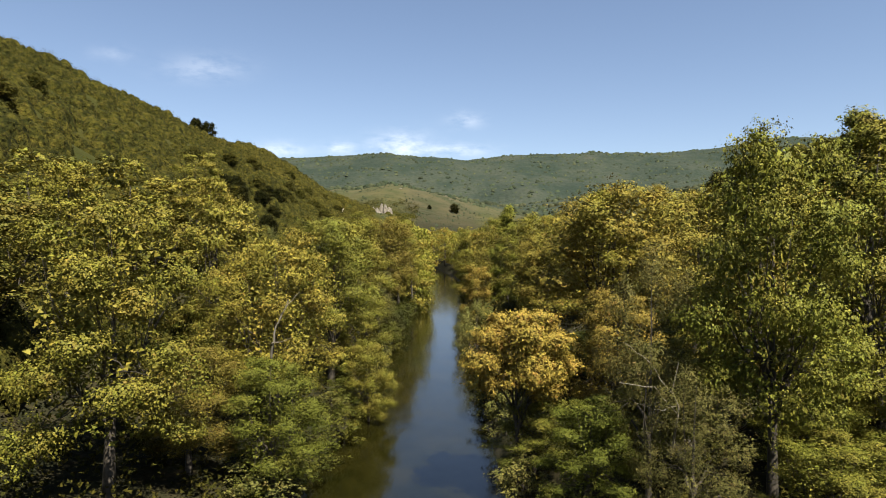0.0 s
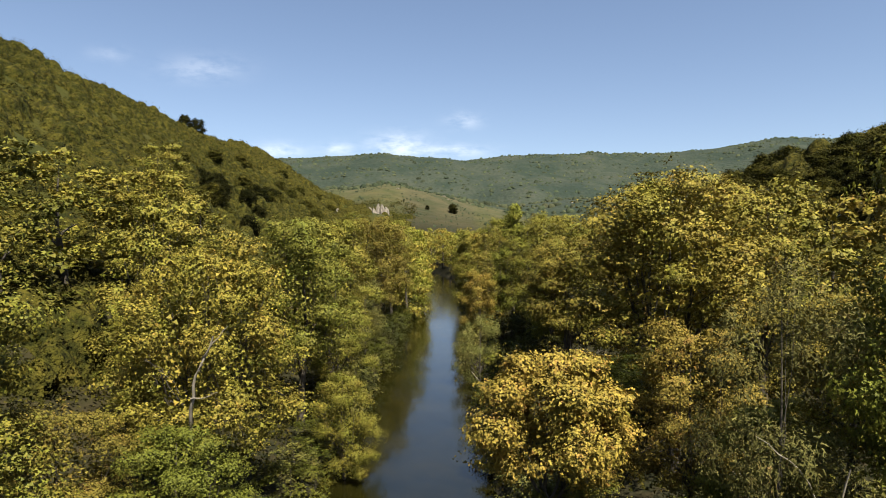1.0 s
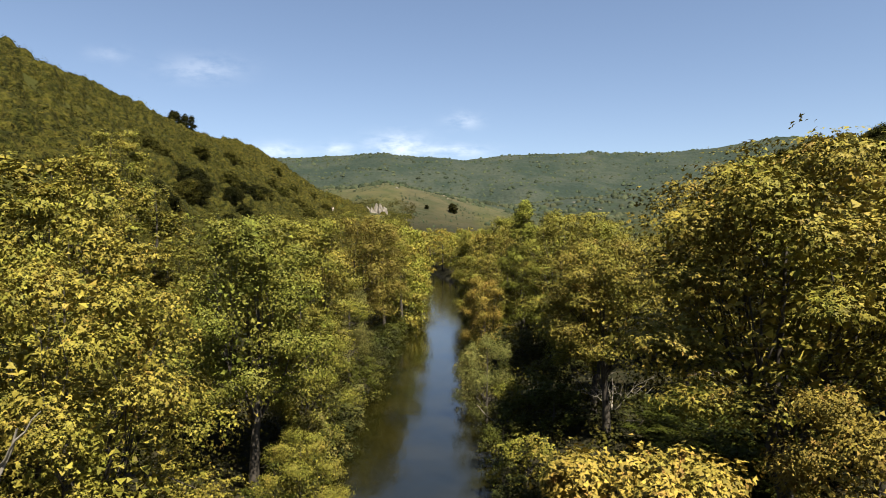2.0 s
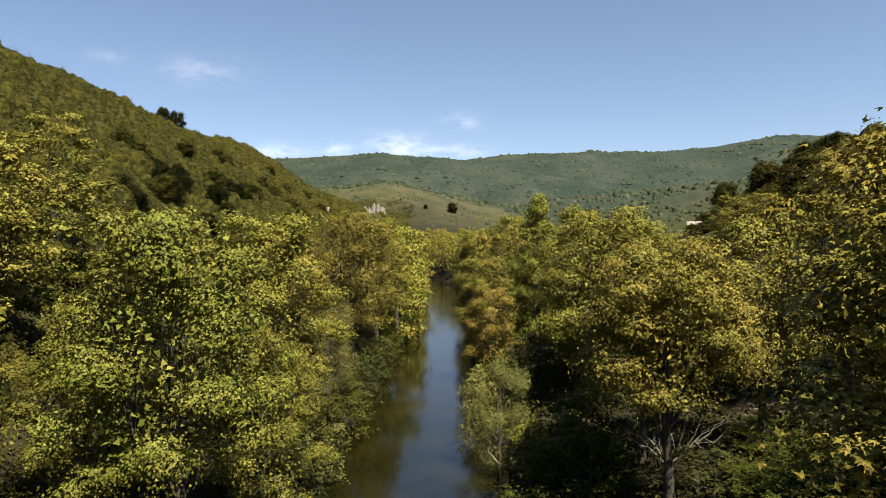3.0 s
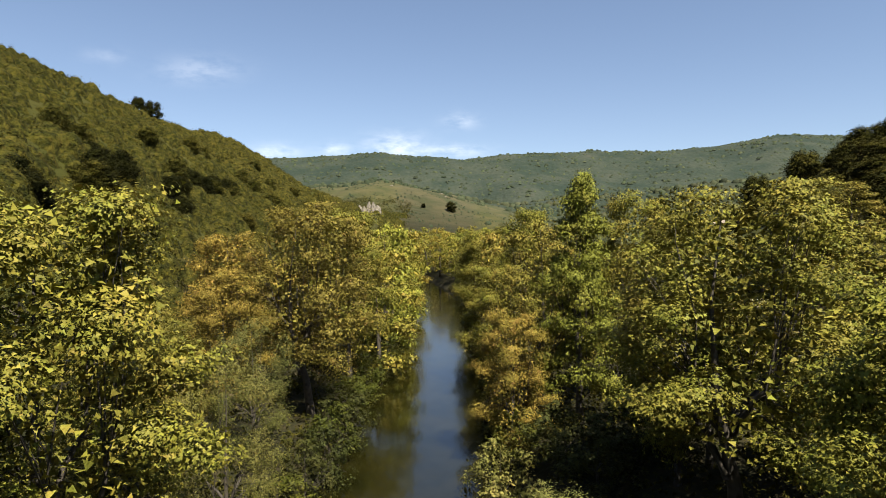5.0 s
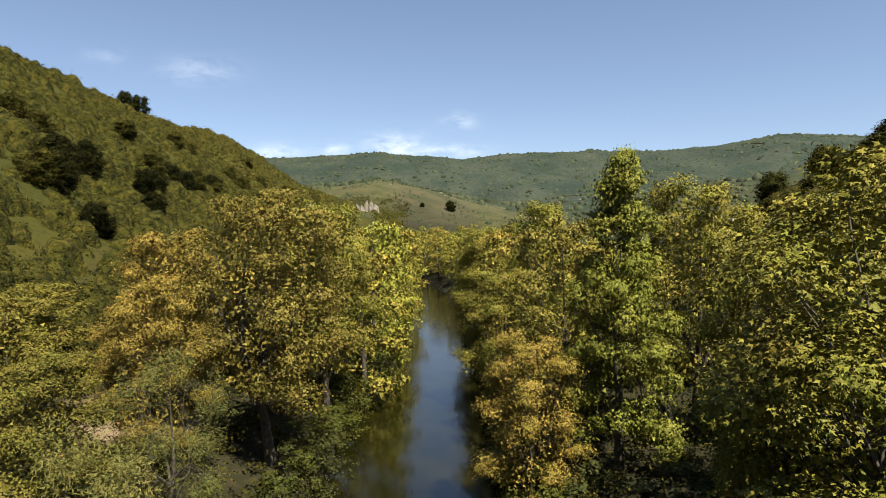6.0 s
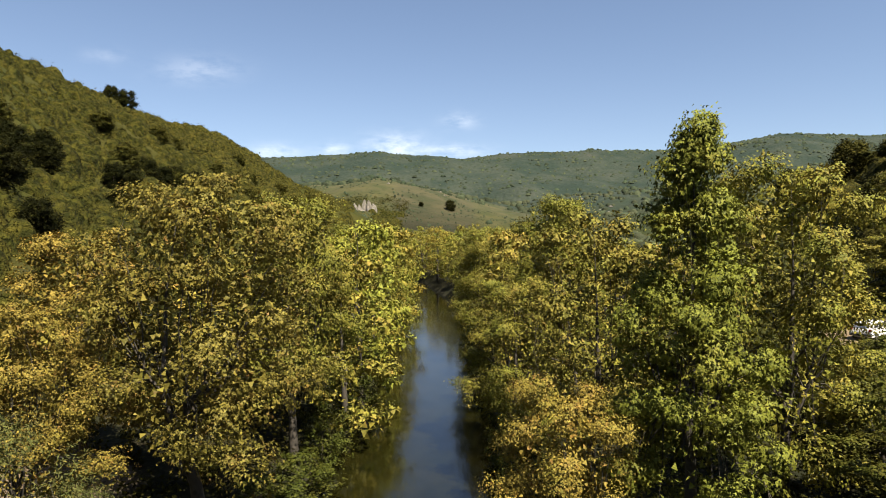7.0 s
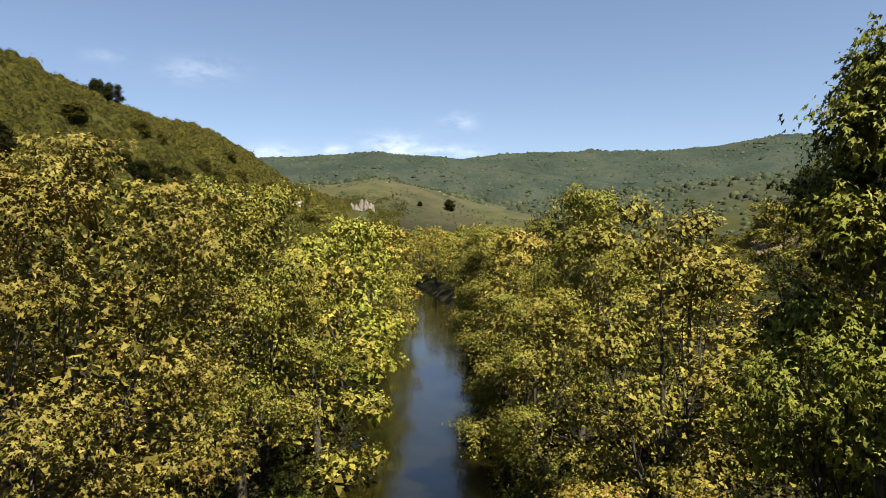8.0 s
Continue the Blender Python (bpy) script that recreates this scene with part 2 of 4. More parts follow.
def land(x, y):
    x, y = np.asarray(x, float), np.asarray(y, float)
    off = x - river_x(y)
    away = np.abs(off)
    plain = 1.3 + 1.6 * smooth(HALF, HALF + 9, away) + 0.9 * rough_noise(x, y, 14) + 2.2 * smooth(14, 34, off) * smooth(-20, 60, y)
    # the steep scrubby hill along the left bank, that ends up the valley
    shape = 1 - smooth(385, 520, y + 0.35 * (x + 110))
    slope = np.maximum(-18.5 - x + 5 * rough_noise(x, y, 45), 0)
    left = 0.64 * slope + 2.6 * rough_noise(x, y, 26) * smooth(0, 30, slope)
    left = np.where(left > 54, 54 + 8 * np.tanh((left - 54) / 12), left) * shape * (1 - 0.07 * smooth(170, 330, y))
    # the lower spur on the right
    slope = np.maximum(x - 37 + 8 * rough_noise(x, y + 300, 40), 0)
    right = (40 * np.tanh(0.47 * slope / 40) + 0.05 * slope) * (1 - smooth(138, 228, y - 2.0 * np.clip(x - 72, 0, 30)))
    right = right + 2.0 * rough_noise(x, y, 22) * smooth(0, 20, slope)
    right = right + 7.0 * np.exp(-((x - 82) / 18) ** 2 - ((y - 230) / 16) ** 2)
    # the brown hill that closes the valley, and the hollows round it
    middle = 46 * np.exp(-((x + 55) / np.where(x < -55, 170, 100)) ** 2 - ((y - 600) / 150) ** 2) + 34 * np.exp(-((x - 150) / 130) ** 2 - ((y - 680) / 130) ** 2)
    middle = middle + 45 * np.exp(-((x - 330) / 150) ** 2 - ((y - 560) / 170) ** 2) + 60 * np.exp(-((x + 330) / 170) ** 2 - ((y - 800) / 260) ** 2)
    middle = middle + 10 * rough_noise(x, y, 120) * smooth(350, 600, y)
    # wooded ridges on the skyline
    crest = np.interp(x * 2500 / np.maximum(y, 1500), FAR_X, FAR_Z) * np.maximum(y, 1500) / 2500
    rise = smooth(800, 2450, y) ** 1.15
    distance = crest * np.where(y < 2500, rise, 1 - 0.35 * smooth(2500, 4000, y)) + 60 * rough_noise(x, y, 420, 5) * smooth(850, 1300, y) * (1 - smooth(2000, 2450, y))
    distance = distance + 5 * rough_noise(x, y, 60, 2) * smooth(1900, 2500, y)
    z = plain + left + right + middle + distance + 25 * smooth(150, 500, np.abs(x)) * (y < 800)
    bed = -1.3 + 0.25 * rough_noise(x, y, 6)
    return bed + (z - bed) * np.maximum(smooth(HALF - 1.6, HALF + 1.6, away + 1.4 * rough_noise(x, y, 9)), smooth(330, 400, y))


def sheet(name, us, ys, wide, height, mat, kind, label):
    """A grid mesh that fans out with the distance."""
    U, Y = np.meshgrid(us, ys)
    X = U * wide(Y)
    Z = height(X, Y)
    co = np.stack([X, Y, Z], -1).reshape(-1, 3)
    a = np.arange(len(ys) - 1)[:, None] * len(us) + np.arange(len(us) - 1)[None, :]
    quads = np.stack([a, a + 1, a + 1 + len(us), a + len(us)], -1).reshape(-1, 4)
    return tagged(new(name, quick_mesh(name, co, quads, mat, True)), label, name, kind=kind)


def quick_mesh(name, co, faces, mat, soft=False):
    """A mesh from arrays: points, and faces that all have the same number of corners."""
    me = bpy.data.meshes.new(name)
    n, k = faces.shape
    me.vertices.add(len(co))
    me.vertices.foreach_set("co", np.asarray(co, np.float32).ravel())
    me.loops.add(n * k)
    me.loops.foreach_set("vertex_index", faces.astype(np.int32).ravel())
    me.polygons.add(n)
    me.polygons.foreach_set("loop_start", np.arange(n, dtype=np.int32) * k)
    me.polygons.foreach_set("use_smooth", np.full(n, soft))
    me.update(calc_edges=True)
    me.materials.append(mat)
    return me


def steps(*runs):
    """Coordinates from runs of (end, step)."""
    out = [0.0]
    for end, step in runs:
        out += list(np.arange(out[-1] + step, end + step * 0.5, step))
    return np.array(out)


half_u = steps((12, 0.8), (40, 1.6), (100, 3.2), (180, 10), (420, 40))
us = np.concatenate([-half_u[:0:-1], half_u])
ys = np.concatenate([-steps((40, 4), (120, 10), (600, 60))[:0:-1], steps((300, 2.4), (700, 8), (1400, 24), (2700, 40), (4200, 250))])
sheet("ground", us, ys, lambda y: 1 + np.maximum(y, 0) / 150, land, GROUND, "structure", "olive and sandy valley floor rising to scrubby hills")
sheet("water", np.linspace(-1, 1, 11), np.concatenate([[-300, -100], np.arange(-40, 420, 6.0)]), lambda y: 7.5 + 0 * y,
      lambda x, y: 0 * x, WATER, "structure", "calm dark green river reflecting the blue sky")
river = bpy.data.objects["water"]
co = np.zeros(len(river.data.vertices) * 3)
river.data.vertices.foreach_get("co", co)
co = co.reshape(-1, 3)
co[:, 0] += river_x(co[:, 1])
river.data.vertices.foreach_set("co", co.ravel())


# ---- leaves ----
def leaf_cloud(rng, centres, sizes, per, leaf, flat=0.65, narrow=0.9, shell=0.5, upward=0.5, shape="blade", jitter=0.33, level=0.5, spray=1, lumpy=1.0):
    """Leaves on the outside of tufts, in sprays that lie alike. Returns points, triangles and soft normals."""
    n = len(centres) * per
    c, r = np.repeat(centres, per, 0), np.repeat(sizes, per)[:, None]
    many = -(-n // spray)
    d = np.repeat(rng.normal(size=(many, 3)), spray, 0)[:n]
    d[:, 2] += upward
    d /= np.linalg.norm(d, axis=1, keepdims=True)
    d += rng.normal(size=(n, 3)) * (0.2 if spray > 1 else 0.0)
    d /= np.linalg.norm(d, axis=1, keepdims=True)
    deep = np.repeat(rng.random((many, 1)), spray, 0)[:n] ** 0.6 + (rng.normal(size=(n, 1)) * 0.08 if spray > 1 else 0.0)
    lump = 1 + lumpy * 0.28 * np.sin(d[:, :1] * 5 + c[:, :1] * 3) * np.sin(d[:, 1:2] * 5 + c[:, 1:2] * 2) + lumpy * 0.2 * np.sin(d[:, 2:] * 7 + c[:, 2:])
    p = c + d * r * lump * (shell + (1.08 - shell) * deep) * np.stack([np.ones(n), np.ones(n), np.repeat(np.broadcast_to(flat, len(centres)), per)], -1)
    tilt = np.repeat(rng.normal(size=(many, 3)), spray, 0)[:n] * jitter
    nor = d * 0.65 + tilt + rng.normal(size=(n, 3)) * (0.5 * jitter if spray > 1 else 0.0) + (0, 0, level)
    nor /= np.linalg.norm(nor, axis=1, keepdims=True)
    axis = (d + rng.normal(size=(n, 3)) * 0.9) * (1, 1, 0.45)
    axis -= nor * np.sum(axis * nor, 1, keepdims=True)
    axis /= np.linalg.norm(axis, axis=1, keepdims=True) + 1e-6
    side = np.cross(nor, axis)
    L = leaf * (0.7 + 0.55 * rng.random((n, 1)))
    w = L * narrow * 0.5
    lift = nor * L * 0.14
    if shape == "palm":
        # a five-pointed leaf, as the plane tree has
        pts = np.stack([p, p + axis * L * 0.42 + side * L * 0.52 - lift, p + axis * L * 0.44 + side * L * 0.15 + lift * 0.4, p + axis * L,
                        p + axis * L * 0.44 - side * L * 0.15 + lift * 0.4, p + axis * L * 0.42 - side * L * 0.52 - lift], 1)
        tri = np.array([(0, 2, 1), (0, 3, 2), (0, 4, 3), (0, 5, 4)])
    else:
        pts = np.stack([p - side * w * 0.85 + axis * L * 0.1, p + side * w + axis * L * 0.25, p + axis * L * 0.95 - side * w * 0.2], 1)
        tri = np.array([(0, 2, 1)])
    k = pts.shape[1]
    faces = (np.arange(n)[:, None, None] * k + tri[None]).reshape(-1, 3)
    # each leaf is shaded for the most part as the side of the tuft that it grows on
    out = d / np.stack([np.ones(n), np.ones(n), np.clip(np.repeat(np.broadcast_to(flat, len(centres)), per), 0.5, 1.5)], -1)
    out = 0.75 * out / np.linalg.norm(out, axis=1, keepdims=True) + 0.55 * nor
    return pts.reshape(-1, 3), faces, np.repeat(out, k, 0)


def rounded(me, around, r):
    """Shade the leaves of a bush as one soft, billowy whole: normals that point away from its middle."""
    nor = around + r.normal(size=around.shape) * 0.16
    nor /= np.linalg.norm(nor, axis=1, keepdims=True) + 1e-6
    me.polygons.foreach_set("use_smooth", np.full(len(me.polygons), True))
    me.normals_split_custom_set_from_vertices([tuple(v) for v in nor])


def tube(path, radii, sides=6):
    """A tapered tube along points. Returns points and quads."""
    path = np.asarray(path, float)
    t = np.gradient(path, axis=0)
    t /= np.linalg.norm(t, axis=1, keepdims=True) + 1e-9
    ref = np.where(np.abs(t[:, 2:]) > 0.9, (1.0, 0, 0), (0, 0, 1.0))
    a = np.cross(t, ref)
    a /= np.linalg.norm(a, axis=1, keepdims=True) + 1e-9
    b = np.cross(t, a)
    ang = np.arange(sides) * 2 * np.pi / sides
    ring = path[:, None] + (a[:, None] * np.cos(ang)[None, :, None] + b[:, None] * np.sin(ang)[None, :, None]) * np.asarray(radii)[:, None, None]
    i = np.arange(len(path) - 1)[:, None] * sides + np.arange(sides)[None]
    j = np.arange(len(path) - 1)[:, None] * sides + (np.arange(sides)[None] + 1) % sides
    return ring.reshape(-1, 3), np.stack([i, j, j + sides, i + sides], -1).reshape(-1, 4)


def joined(pieces):
    pts, faces, base = [], [], 0
    for p, f in pieces:
        pts.append(p), faces.append(f + base)
        base += len(p)
    return np.concatenate(pts), np.concatenate(faces)


def bent(rng, a, b, n=6, sag=0.12):
    """A crooked way from a to b, rising first and then levelling out."""
    a, b = np.asarray(a, float), np.asarray(b, float)
    t = np.linspace(0, 1, n)[:, None]
    p = a + (b - a) * t
    length = np.linalg.norm(b - a)
    p[:, 2:] += np.sin(t * np.pi) * length * sag * 0.6
    p[1:-1] += rng.normal(size=(n - 2, 3)) * length * 0.035
    return p


def build_tree(seed, name, height, radius, leaf_mat, tufts, per, leaf, low=0.2, flat=0.65, narrow=0.9, limbs=5, waist=0.5, shape="blade", tuft_size=0.36, spire=0.0, shoots=16, inner=600, boughs=16, bough_size=0.40, twigs=True, core=60, core_leaf=1.3, whole=0.35, spray=9, level=0.5, heart=0.25):
    """A broad-leaved tree with its base at the origin: trunk, limbs and a crown of leafy tufts. Returns the Empty."""
    rng = np.random.default_rng(seed)
    # boughs round the crown, each with its tufts
    k = np.arange(boughs)
    bh = np.clip((k + 0.5) / boughs + rng.normal(size=boughs) * 0.03, 0.0, 0.97)
    ba = k * 2.39996 + rng.normal(size=boughs) * 0.35
    girth = np.clip(1 - ((bh - waist) / np.where(bh > waist, 1.06 - waist, waist + 0.25)) ** 2, 0.02, 1) ** 0.5 * (1 - spire * bh)
    br = radius * girth * (0.50 + 0.26 * rng.random(boughs))
    bough = np.stack([np.cos(ba) * br, np.sin(ba) * br, (low + (1 - low) * bh * 0.93) * height], -1)
    mine = np.arange(tufts) % boughs
    d = rng.normal(size=(tufts, 3))
    d *= (rng.random((tufts, 1)) ** 0.45) / np.linalg.norm(d, axis=1, keepdims=True)
    spread = radius * bough_size * (1.1 - 0.45 * bh[mine])[:, None]
    centres = bough[mine] + d * spread * (1, 1, 0.42)
    centres[:, 2] -= 0.22 * np.maximum(np.hypot(centres[:, 0], centres[:, 1]) - br[mine], 0)
    rel = bh[mine]
    ang = np.arctan2(centres[:, 1], centres[:, 0])
    sizes = radius * tuft_size * (0.65 + 0.6 * rng.random(tufts)) * (1.05 - 0.45 * np.clip(rel - 0.6, 0, 1))
    # upright shoots that break the outline of the crown
    sa, sh = rng.uniform(0, 2 * np.pi, shoots), rng.uniform(0.4, 0.9, shoots)
    sg = np.clip(1 - ((sh - waist) / (1.06 - waist)) ** 2, 0.02, 1) ** 0.5 * (1 - spire * sh) * radius * rng.uniform(0.35, 0.75, shoots)
    shoot = np.stack([np.cos(sa) * sg, np.sin(sa) * sg, (low + (1 - low) * sh) * height - radius * 0.04], -1)
    flat = np.concatenate([flat * rng.uniform(0.75, 1.35, tufts), rng.uniform(1.6, 2.6, shoots)])
    root = tagged(new(name, None), kind="")
    root.empty_display_size = 0.5
    lean = rng.normal(size=2) * radius * 0.08
    spine = np.array([(0, 0, -0.6), (lean[0] * 0.3, lean[1] * 0.3, height * 0.18), (lean[0], lean[1], height * 0.42), (lean[0] * 1.2, lean[1] * 0.7, height * 0.66), (lean[0] * 0.8, lean[1] * 0.4, height * 0.90)])
    thick = height * 0.017
    p, f = tube(spine, thick * np.array([1.5, 1.0, 0.62, 0.24, 0.05]), 8)
    trunk = new("trunk", quick_mesh("trunk", p, f, BARK, True))
    trunk.parent = root
    sector = (np.floor(((ang % (2 * np.pi)) / (2 * np.pi)) * limbs)).astype(int)
    for s in range(limbs):
        mine = np.where(sector == s)[0]
        if not len(mine):
            continue
        pieces = []
        mean = centres[mine].mean(0)
        start = np.array([lean[0] * 0.6, lean[1] * 0.6, height * (0.20 + 0.16 * rng.random())])
        fork = start + (mean - start) * 0.55
        main = bent(rng, start, fork, 5)
        pieces.append(tube(main, thick * np.linspace(0.55, 0.28, 5), 5))
        for c in mine[::4] if twigs else ():
            base = main[4 if rel[c] > 0.6 else 2 + c % 3]
            way = bent(rng, base, centres[c] + rng.normal(size=3) * 0.2, 4)
            pieces.append(tube(way, thick * np.linspace(0.17, 0.03, 4), 3))
        p, f = joined(pieces)
        limb = new("limb", quick_mesh("limb", p, f, BARK, True))
        limb.parent = root
    few = per // 4
    # the shaded leaves inside
    ia, ih = rng.uniform(0, 2 * np.pi, inner), rng.uniform(0.05, 0.86, inner)
    ir = np.clip(1 - ((ih - waist) / np.where(ih > waist, 1.0 - waist, waist + 0.25)) ** 2, 0, 1) ** 0.5 * (1 - spire * ih) * radius * 0.56 * rng.random(inner) ** 0.5
    deep = np.stack([np.cos(ia) * ir, np.sin(ia) * ir, (low + (1 - low) * ih) * height], -1)
    clouds = [leaf_cloud(rng, centres, sizes, per, leaf, flat[:tufts], narrow, 0.55, shape=shape, spray=spray, level=level),
                   leaf_cloud(rng, centres - (0, 0, 0.1), sizes * 0.62, core, leaf * core_leaf, flat[:tufts], narrow, 0.1, upward=0.0, shape=shape, jitter=0.4),
                   leaf_cloud(rng, shoot, radius * rng.uniform(0.06, 0.10, shoots), few, leaf, flat[tufts:], narrow, 0.2, shape=shape),
                   leaf_cloud(rng, deep, np.full(inner, 0.3), 1, heart, 1.0, narrow, 0.2, shape="blade")]
    p, f = joined([cloud[:2] for cloud in clouds])
    crown = new("crown", quick_mesh("crown", p, f, leaf_mat))
    away = (p - (0, 0, height * (low + 0.35 * (1 - low)))) / radius
    rounded(crown.data, np.concatenate([cloud[2] for cloud in clouds]) + whole * away, rng)
    crown.parent = root
    return root


def set_tree(model, x, y, top, radius, size, turned, label, group="", shade=0.5):
    """Stand a copy of a model tree on the ground so that its top and spread come out as given. size: the model's height
    and radius. shade: how light the leaf colour is; low values paint in shadow.
    """
    rng = random.Random(round(x * 31 + y * 17))
    z = float(land(x, y)) - 0.1
    sz, sr = (top - z) * 1.05 / size[0], radius / size[1]
    ob = copy_thing(model, pose(x, y, z, 0, 0, rng.uniform(0, 360)))
    ob.scale = (sr, sr, sz)
    tagged(ob, label, "tree", group)
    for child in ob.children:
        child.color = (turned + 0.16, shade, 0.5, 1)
    return ob


# model trees, copied to their places and then taken away
SIZE = (15.0, 5.0)
NEAR = [build_tree(s, "plane_tree", 12.0, 4.6, LEAF, 168, 230, 0.112, low=0.2, limbs=6, flat=0.55, tuft_size=0.185, waist=0.36, shape="blade", inner=3000, boughs=25, bough_size=0.25, core=44, core_leaf=1.25) for s in (1, 2, 3, 4)]
LIFT = [build_tree(s, "plane_tree", 12.0, 4.6, LEAF, 150, 250, 0.112, low=0.34, limbs=6, flat=0.6, tuft_size=0.19, waist=0.34, shape="blade", inner=3000, boughs=23, bough_size=0.25, core=48, core_leaf=1.25) for s in (5, 8)]
ROUND = [build_tree(9, "plane_tree", 12.0, 4.6, LEAF, 150, 240, 0.16, low=0.58, limbs=5, flat=0.7, tuft_size=0.19, waist=0.42, shape="blade", inner=1600, boughs=23, bough_size=0.28, core=44, core_leaf=1.25)]
CLOSE = [build_tree(s, "plane_tree", 12.0, 4.6, LEAF, 180, 180, 0.118, low=0.27, limbs=7, flat=0.6, tuft_size=0.19, waist=0.36, shape="palm", inner=3200, boughs=27, bough_size=0.25, core=26, core_leaf=1.1) for s in (35, 36)]
CANOPY = [build_tree(37, "plane_tree", 12.0, 4.6, LEAF, 180, 180, 0.125, low=0.47, limbs=7, flat=0.6, tuft_size=0.2, waist=0.36, shape="palm", inner=3200, boughs=27, bough_size=0.25, core=30, core_leaf=1.1)]
TALL = [build_tree(s, "plane_tree", 15.0, 4.4, LEAF, 190, 210, 0.125, low=0.12, limbs=6, waist=0.38, spire=0.12, tuft_size=0.185, flat=0.55, shape="blade", inner=3000, boughs=28, bough_size=0.25, core=44, core_leaf=1.25) for s in (33, 34)]
HIGH = [build_tree(s, "plane_tree", 12.0, 4.6, LEAF, 150, 150, 0.145, low=0.24, limbs=6, flat=0.55, tuft_size=0.19, waist=0.30, shape="blade", inner=2600, boughs=22, bough_size=0.25, core=44, core_leaf=1.25) for s in (6, 7)]
MID = [build_tree(s, "plane_tree", 15.0, 5.0, LEAF, 130, 80, 0.20, low=0.36 if s % 2 else 0.16, limbs=4, flat=0.5, tuft_size=0.19, waist=0.4, shape="blade", inner=1700, boughs=22, bough_size=0.33, core=34, core_leaf=1.4, spray=7) for s in (11, 12, 13, 14)]
FAR = [build_tree(s, "plane_tree", 15.0, 5.0, LEAF, 72, 42, 0.29, low=0.12, limbs=2, flat=0.5, tuft_size=0.22, waist=0.42, shape="blade", inner=200, boughs=14, twigs=False, core=12, core_leaf=2.0, spray=5) for s in (21, 22, 23)]
SPIRE = [build_tree(31, "plane_tree", 15.0, 4.4, LEAF, 190, 200, 0.155, low=0.10, limbs=6, waist=0.22, spire=0.62, tuft_size=0.19, flat=0.55, shoots=30, shape="palm", inner=1200, boughs=38, bough_size=0.31, core=44)]
WILLOW = [build_tree(41, "willow", 10.0, 4.0, WILLOW_LEAF, 60, 260, 0.21, low=0.12, narrow=0.22, flat=0.8, limbs=6, tuft_size=0.24, shape="blade", core=40)]
BUSH = [build_tree(s, "shrub", 4.0, 2.6, WILLOW_LEAF if s % 2 else LEAF, 30, 66, 0.19, low=0.10, narrow=0.7, limbs=3, shoots=8, shape="blade", inner=60, tuft_size=0.30, boughs=10, core=24) for s in (51, 52)]
OAK = [build_tree(s, "oak", 8.0, 3.2, SCRUB_LEAF, 84, 120, 0.26, low=0.08, limbs=3, flat=0.9, tuft_size=0.40, waist=0.5, shape="blade", inner=60, boughs=16, bough_size=0.36, twigs=False, core=24, core_leaf=2.0, shoots=0, whole=0.8, spray=4, level=0.1) for s in (61, 62)]
FEATHER = BUSH[:1]
MODELS = NEAR + LIFT + ROUND + CLOSE + CANOPY + TALL + HIGH + MID + FAR + SPIRE + WILLOW + BUSH + OAK

BANK = "trees along the river"
placed = []


def plant(kind, x, y, top, radius, turned, label, group=BANK, shade=0.5):
    size = (12.0, 4.4) if kind is NEAR or kind in (HIGH, LIFT, ROUND, CLOSE, CANOPY) else (15.0, 4.4) if kind is SPIRE or kind is TALL else (10.0, 4.0) if kind is WILLOW else (4.0, 2.6) if kind in (BUSH, FEATHER) else (8.0, 3.2) if kind is OAK else SIZE
    rng = random.Random(round(x * 131 + y * 71))
    placed.append((x, y, radius))
    return set_tree(kind[rng.randrange(len(kind))], x, y, top, radius, size, turned, label, group, shade)


# trees that stand out, down the river first: on the one bank
plant(NEAR, -14.2, 26.5, 15.8, 4.6, 0.15, "yellow-green plane tree with layered boughs", shade=0.36)
plant(NEAR, -8.4, 31.0, 8.2, 2.8, -0.4, "low dark green plane tree over the water", shade=0.3)
plant(NEAR, -12.6, 31.0, 9.0, 3.0, 0.75, "low plane tree with many brown leaves", shade=0.3)
limb_tree = plant(CLOSE, -10.2, 38.4, 14.2, 4.7, 0.25, "yellow-green plane tree with a pale bare limb")
plant(NEAR, -5.6, 47.5, 6.2, 2.2, 0.1, "low green plane tree at the water's edge", shade=0.4)
plant(LIFT, -9.6, 53.6, 15.3, 4.8, 0.12, "broad yellow-green plane tree leaning over the river")
plant(LIFT, -9.8, 67.2, 15.6, 5.0, 0.12, "broad green plane tree in full leaf by the river")
plant(NEAR, -8.0, 59.8, 10.2, 3.0, 0.2, "low yellow-green plane tree over the water")
plant(NEAR, -15.0, 58.0, 11.4, 3.6, 0.1, "low green plane tree at the foot of the hill", shade=0.35)
plant(NEAR, -15.2, 46.0, 12.0, 3.6, 0.2, "low green plane tree at the foot of the hill", shade=0.35)
plant(WILLOW, -7.6, 74.6, 10.0, 2.5, 0.2, "grey-green feathery willow at the water's edge")
plant(WILLOW, -9.6, 84.4, 9.6, 2.7, 0.3, "grey-green feathery willow among the plane trees")
plant(NEAR, -13.6, 83.0, 10.0, 3.0, 0.5, "low yellowing plane tree with a bare stem", shade=0.3)
plant(CLOSE, -8.6, 95.6, 16.3, 5.2, 0.85, "plane tree turning yellow and brown above the river", shade=0.38)
plant(LIFT, -7.4, 106.0, 16.2, 4.4, 0.2, "green plane tree by the river")
plant(NEAR, -15.5, 99.0, 14.4, 4.2, 0.95, "plane tree with rusty brown and yellow leaves", shade=0.42)
plant(MID, -33.4, 86.5, 25.0, 4.4, 0.15, "tall light green tree at the foot of the hill")
plant(MID, -23.8, 64.5, 19.6, 4.4, 0.2, "tall yellow-green plane tree at the foot of the hill")
plant(MID, -18.0, 51.0, 16.6, 4.4, 0.15, "green plane tree at the foot of the hill")
